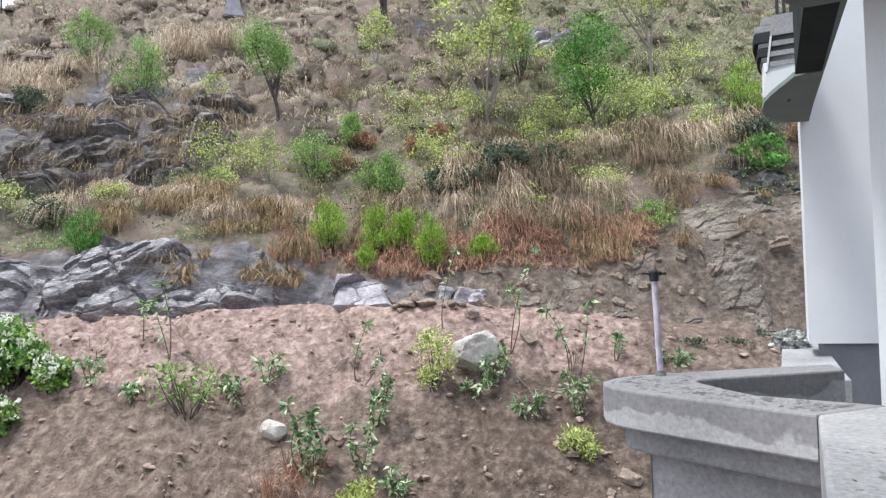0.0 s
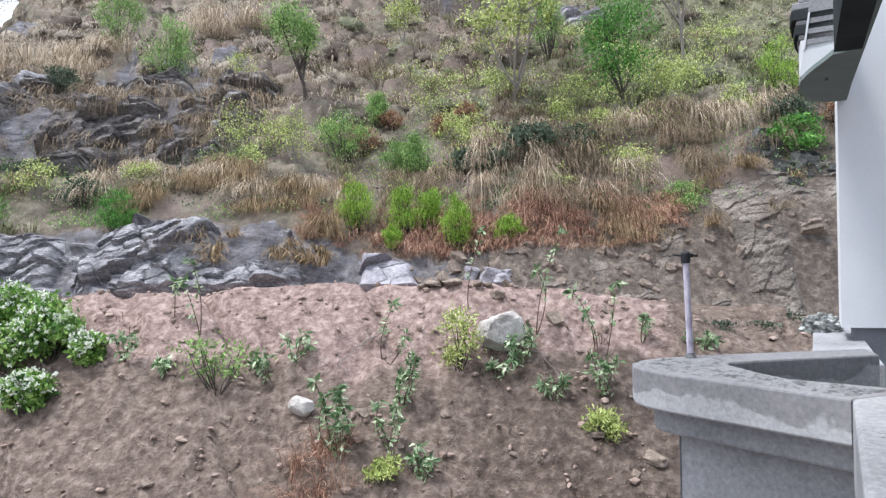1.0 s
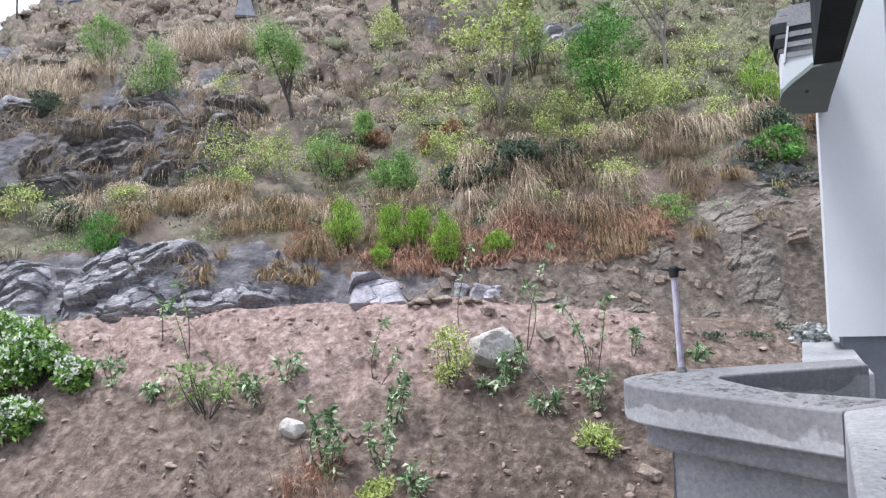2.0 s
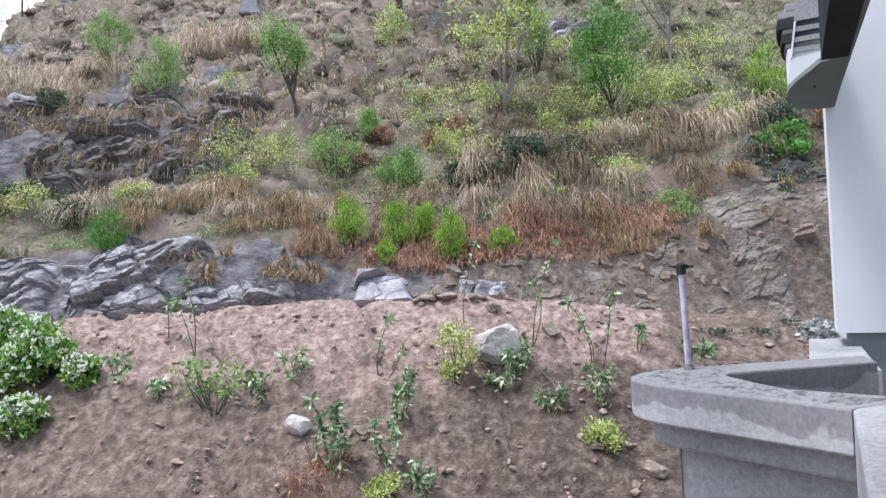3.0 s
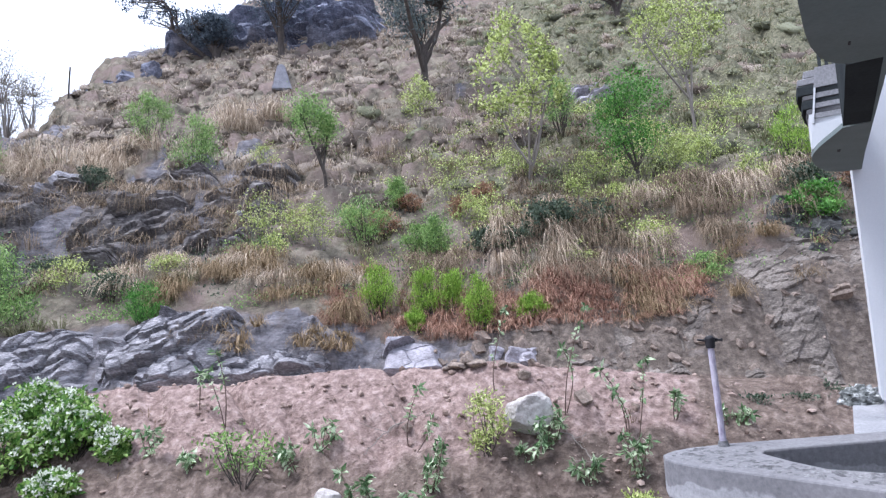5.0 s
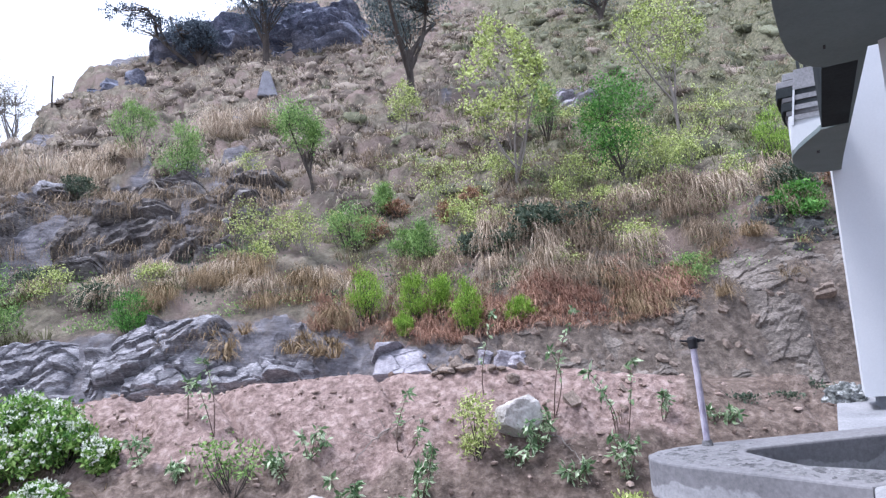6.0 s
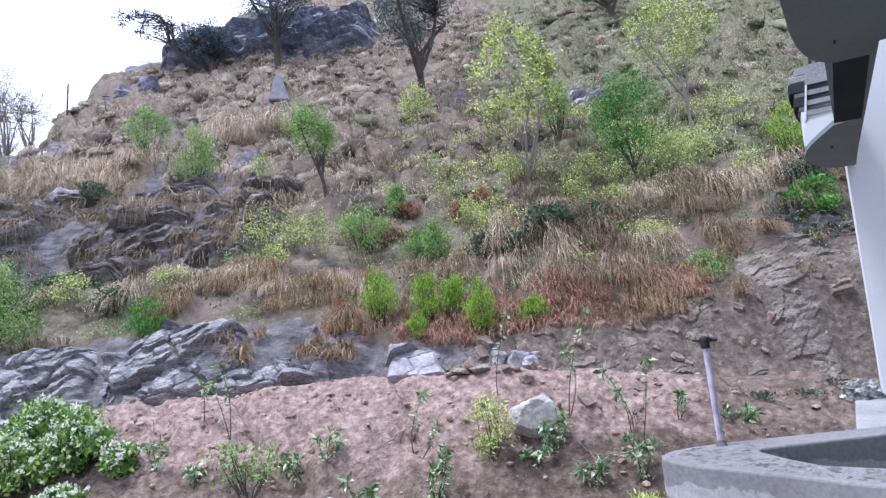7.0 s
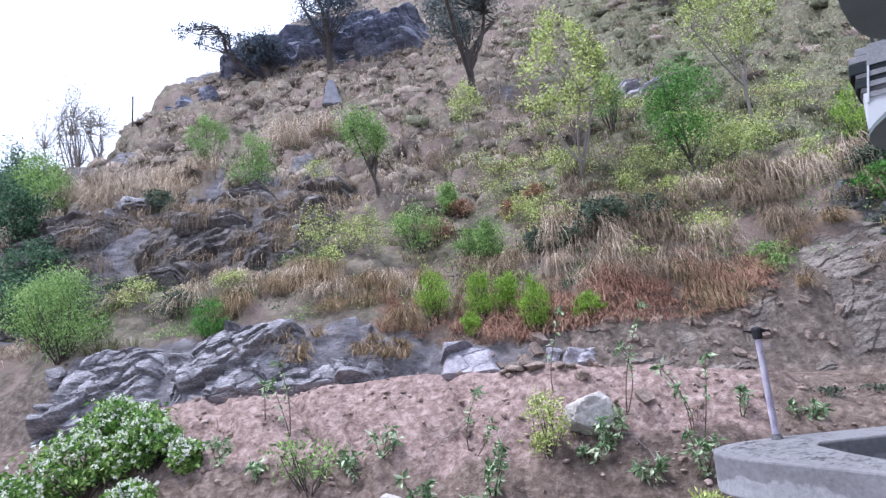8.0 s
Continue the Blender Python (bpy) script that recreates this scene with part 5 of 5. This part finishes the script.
clump = lambda x, y, s, seed: smooth(-0.15, 0.25, fbm(x, y, s, 2, seed))
no_rock = lambda x, y: 1 - 0.8 * cliff_mask(x, y) * (y < 15.4)
wedge = lambda x, y: (x > -0.95 * y - 1.5) & (x < 0.62 * y) & (x > -18)
x, y = scatter(640, -1.5, 6.6, 11.7, 13.5, lambda x, y: wedge(x, y) * (0.04 + 0.96 * clump(x, y, 1.7, 201) ** 2), 1)
tussocks("hanging_grass", x, y, 70, 0.48, 0.0062, STRAW, "long dry straw grass hanging over the bank", 2, hang=0.68, radius=0.13)
x, y = scatter(150, 0.2, 6.4, 11.9, 13.4, lambda x, y: wedge(x, y) * clump(x, y, 1.3, 203), 21)
tussocks("pale_hanging_grass", x, y, 60, 0.62, 0.007, PALE_STRAW, "bleached grass trailing down the bank", 22, hang=0.75, radius=0.10)
x, y = scatter(1300, -2.8, 3.6, 10.95, 12.2, lambda x, y: wedge(x, y) * band(y, 11.1, 11.9) * (0.2 + 0.8 * clump(x, y, 1.4, 205)), 3)
tussocks("red_grass", x, y, 46, 0.31, 0.0065, RUST, "rust-red dry grass along the top of the cut bank", 4, hang=0.42)
x, y = scatter(420, -6.0, -2.0, 11.2, 12.8, lambda x, y: wedge(x, y) * clump(x, y, 1.6, 209) ** 2, 5)
tussocks("golden_grass", x, y, 64, 0.44, 0.0068, GOLD, "golden-brown tussock grass over the rock", 6, hang=0.6, radius=0.13)
x, y = scatter(190, 2.2, 5.6, 10.95, 11.8, lambda x, y: wedge(x, y) * clump(x, y, 1.5, 211) ** 2, 25)
tussocks("golden_grass", x, y, 60, 0.42, 0.0065, GOLD, "golden-brown tussock grass over the cut bank", 26, hang=0.55)
x, y = scatter(14, -4.9, -2.2, 10.5, 10.9, lambda x, y: 1 + 0 * x, 27)
tussocks("rock_grass", x, y, 90, 0.42, 0.010, GOLD, "yellow-brown grass rooted in the rock face", 28, hang=0.4)
x, y = scatter(2700, -16, 3, 12.3, 19, lambda x, y: wedge(x, y) * (0.1 + 0.9 * clump(x, y, 0.8, 213)) * no_rock(x, y) * (1 - 0.75 * cliff_mask(x, y)), 7)
tussocks("straw_grass", x, y, 34, 0.28, 0.0075, STRAW, "dry straw-coloured tussock grass", 8, hang=0.5, radius=0.15)
x, y = scatter(420, -15, -4, 12.5, 19, lambda x, y: wedge(x, y) * clump(x, y, 0.8, 215) * (1 - 0.7 * cliff_mask(x, y)), 29)
tussocks("pale_straw_grass", x, y, 60, 0.40, 0.008, PALE_STRAW, "bleached tussock grass on the shoulder", 30, hang=0.55, radius=0.16)
x, y = scatter(2000, -4, 12, 13.0, 21, lambda x, y: wedge(x, y) * (0.15 + 0.85 * clump(x, y, 0.8, 217)) * (0.2 + 0.8 * smooth(-2, 2.5, x)), 9)
tussocks("olive_grass", x, y, 26, 0.34, 0.014, OLIVE, "olive-green grass and herbs on the slope", 10, hang=0.4, radius=0.18)
x, y = scatter(1300, -18, 20, 16, 40, lambda x, y: wedge(x, y) * (0.15 + 0.85 * clump(x, y, 0.6, 221)), 11, 1.2)
tussocks("upper_grass", x, y, 26, 0.34, 0.014, PALE_STRAW, "dry grass tussocks on the upper hill", 12, hang=0.55, radius=0.26)
x, y = scatter(120, -12.5, -4.6, 14.2, 16.6, lambda x, y: 0.3 + 0.7 * clump(x, y, 0.9, 253), 41)
tussocks("cliff_grass", x, y, 90, 0.7, 0.008, STRAW, "long dry grass hanging over the rock step", 42, hang=0.75, radius=0.2)
x, y = scatter(800, -18, 24, 16, 46, lambda x, y: wedge(x, y) * clump(x, y, 0.5, 225) * (0.3 + 0.7 * smooth(-3, 4, x)), 13, 1.1)
tussocks("upper_green_grass", x, y, 34, 0.34, 0.013, OLIVE, "olive tussocks on the upper hill", 14, hang=0.5, radius=0.26)
x, y = scatter(420, -9.5, -5.5, 11.0, 13.5, lambda x, y: clump(x, y, 1.0, 229), 15)
tussocks("herb_grass", x, y, 34, 0.34, 0.014, OLIVE, "olive herbs above the rock face", 16, hang=0.2, radius=0.12)
x, y = scatter(120, -7, 3, 6.3, 9.0, lambda x, y: clump(x, y, 0.8, 233) * 0.9, 17)
tussocks("dry_bank_grass", x, y, 9, 0.22, 0.008, GOLD, "thin dry grass stalks on the earth bank", 18, hang=0.1)
x, y = scatter(60, -2.0, -1.3, 6.8, 7.4, lambda x, y: 0.8 + 0 * x, 19)
tussocks("dry_brown_weed", x, y, 14, 0.38, 0.008, RUST, "withered brown weed under the green clump", 20, hang=0.15)

x, y = scatter(16, -8.6, -6.4, 20.9, 21.9, lambda x, y: 1 + 0 * x, 43)
tussocks("dome_grass", x, y, 150, 1.0, 0.011, PALE_STRAW, "large drooping domes of dry grass over a rock", 44, hang=0.65, radius=0.3)
x, y = scatter(46, -14.5, -9.0, 17.0, 19.5, lambda x, y: 1 + 0 * x, 45)
tussocks("shoulder_grass", x, y, 120, 0.9, 0.010, PALE_STRAW, "bleached drooping grass on the shoulder", 46, hang=0.6, radius=0.22)

DOMES = [(-5.0, 12.9), (-6.4, 13.2), (-4.6, 12.6), (-8.6, 12.9), (-2.9, 12.5), (-3.9, 12.1), (-2.3, 12.4), (-7.3, 13.0), (-6.9, 12.3), (-5.7, 12.4), (-9.6, 13.4), (4.3, 13.3), (3.4, 13.1), (5.0, 13.0), (2.6, 13.4)]
tussocks("dome_tussock", np.array([d[0] for d in DOMES]), np.array([d[1] for d in DOMES]), 260, 0.50, 0.007, PALE_STRAW, "rounded mop-like tussocks of bleached grass", 48, hang=0.6, radius=0.26)


def hummocks(name, x, y, r, mat, shag, label, seed):
    """Rounded mats of turf that bulge out of the slope and overhang a little on the downhill side."""
    rng = np.random.default_rng(seed)
    n = len(x)
    ball = bmesh.new()
    bmesh.ops.create_icosphere(ball, subdivisions=2, radius=1.0)
    unit = np.array([v.co for v in ball.verts])
    tri = np.array([[v.index for v in f.verts] for f in ball.faces])
    keep = unit[tri].mean(1) @ np.array([0, -0.55, 0.83]) > -0.35
    tri = tri[keep]
    ball.free()
    r = r[:, None, None]
    shape = np.stack([rng.uniform(0.9, 1.7, n), rng.uniform(0.7, 1.0, n), rng.uniform(0.45, 0.75, n)], 1)[:, None]
    off = rng.uniform(-50, 50, (n, 1, 3))
    q = unit[None] * 1.6 + off
    wob = 1 + 0.42 * vnoise(q[..., 0], q[..., 1], q[..., 2], 3) + 0.30 * vnoise(q[..., 0] * 2.3, q[..., 1] * 2.3, q[..., 2] * 2.3, 4)
    a = rng.normal(0, 0.4, n)[:, None]
    p = unit[None] * wob[..., None] * shape * r
    px, py = p[..., 0] * np.cos(a) - p[..., 1] * np.sin(a), p[..., 0] * np.sin(a) + p[..., 1] * np.cos(a)
    pz = p[..., 2] + 0.58 * py
    z = ground_height(x, y)
    v = np.stack([px + x[:, None], py + y[:, None], pz + z[:, None] - 0.30 * r[..., 0]], -1)
    f = tri[None] + (np.arange(n) * len(unit))[:, None, None]
    tagged(mesh_object(name, v.reshape(-1, 3), f.reshape(-1, 3), mat, True), label, "turf", kind="stuff")
    # short shaggy blades all over each mat, combed outwards and downhill
    pick = tri[rng.integers(0, len(tri), (n, 36))][..., 0]
    root = np.take_along_axis(v, pick[..., None], 1)
    away = root - v.mean(1, keepdims=True)
    away = away / (np.linalg.norm(away, axis=2, keepdims=True) + 1e-6) + rng.normal(size=away.shape) * 0.35
    L = 0.78 * r * rng.uniform(0.6, 1.4, (n, 36, 1))
    root = root + rng.normal(size=root.shape) * r * 0.08
    mid = root + L * (away * 0.5 + [0, -0.15, 0.2])
    tip = mid + L * (away * 0.35 + [0, -0.25, -0.55])
    wide = np.array([0.011, 0, 0]) * (0.7 + 1.2 * r)
    blades = np.stack([root - wide, root + wide, mid - wide, mid + wide, tip], 2).reshape(-1, 3)
    k = np.arange(n * 36)[:, None, None] * 5
    faces = (k + np.array([[0, 1, 3], [0, 3, 2], [2, 3, 4]])[None]).reshape(-1, 3)
    return tagged(mesh_object(name + "_grass", blades, faces, shag), label.replace("rounded", "short shaggy grass on"), "grass", kind="stuff")


x, y = scatter(4600, -18, 14, 15.2, 42, lambda x, y: wedge(x, y) * (0.35 + 0.65 * clump(x, y, 0.5, 261)) * (1 - 0.75 * smooth(-1, 3, x)), 47, 1.15)
r = (0.09 + 0.25 * np.random.default_rng(51).uniform(0, 1, len(x)) ** 1.8) * (0.75 + y / 55)
hummocks("dry_turf", x, y, r, DRY_TURF, SHAG, "rounded hummocks of dry turf on the upper hill", 48)
x, y = scatter(3600, -6, 24, 14.6, 42, lambda x, y: wedge(x, y) * (0.35 + 0.65 * clump(x, y, 0.5, 263)) * (0.15 + 0.85 * smooth(-2, 3, x)), 49, 1.15)
r = (0.09 + 0.25 * np.random.default_rng(53).uniform(0, 1, len(x)) ** 1.8) * (0.75 + y / 55)
hummocks("green_turf", x, y, r, GREEN_TURF, OLIVE, "rounded grey-green turf hummocks on the upper hill", 50)


def herbs(name, x, y, per, length, mat, label, seed, radius=0.16):
    """Low broad-leaved ground plants between the tufts."""
    rng = np.random.default_rng(seed)
    c = np.repeat(np.stack([x, y, ground_height(x, y)], 1), per, 0)
    c = c + np.abs(rng.normal(size=c.shape)) * [0, 0, radius * 0.8] + rng.normal(size=c.shape) * [radius, radius, 0]
    v, f = leaves(c, length, length * 0.55, rng, 0.4)
    return tagged(mesh_object(name, v, f, mat), label, "plants", kind="stuff")


x, y = scatter(2300, -3, 8, 12.8, 20, lambda x, y: wedge(x, y) * clump(x, y, 1.0, 241) * (0.25 + 0.75 * smooth(-1.5, 1, x)), 31)
herbs("pale_herbs", x, y, 26, 0.06, PALE, "pale yellow-green herbs among the grass", 32)
x, y = scatter(1500, -10, 6, 11.3, 15, lambda x, y: wedge(x, y) * clump(x, y, 1.2, 245), 33)
herbs("green_herbs", x, y, 15, 0.05, SOFTG, "small green herbs among the grass", 34, 0.12)
x, y = scatter(900, -10, 6.6, 11.6, 14, lambda x, y: wedge(x, y) * clump(x, y, 1.2, 249) * (0.4 + 0.6 * smooth(0, 3, x)), 35)
herbs("grey_herbs", x, y, 18, 0.06, GREYG, "dull grey-green herbs among the grass", 36, 0.13)

# loose clods and gravel on the bank
rng = np.random.default_rng(77)
bx, by = rng.uniform(-8.5, 4.5, 3600), rng.uniform(6.2, 9.7, 3600)
bz = ground_height(bx, by)
ico = bmesh.new()
bmesh.ops.create_icosphere(ico, subdivisions=1, radius=1.0)
iv = np.array([v.co for v in ico.verts])
jf = np.array([[v.index for v in f.verts] for f in ico.faces])
ico.free()
s = 0.008 + 0.05 * rng.uniform(0, 1, len(bx)) ** 7
V = iv[None] * (s[:, None, None] * rng.uniform(0.5, 1.3, (len(bx), 1, 3)) * np.array([1, 1, 0.7])) * rng.uniform(0.6, 1.25, (len(bx), len(iv), 1)) + np.stack([bx, by, bz + s * 0.3], 1)[:, None]
F = jf[None] + (np.arange(len(bx)) * len(iv))[:, None, None]
CLOD = material("earth_clods", [(0.14, 0.10, 0.082), (0.245, 0.182, 0.153), (0.37, 0.29, 0.25)], 0.95, 3, 30, 0.4, island=0.10)
tagged(mesh_object("clods", V.reshape(-1, 3), F.reshape(-1, 3), CLOD), "loose earth clods and small stones on the bank", "rubble", kind="stuff")
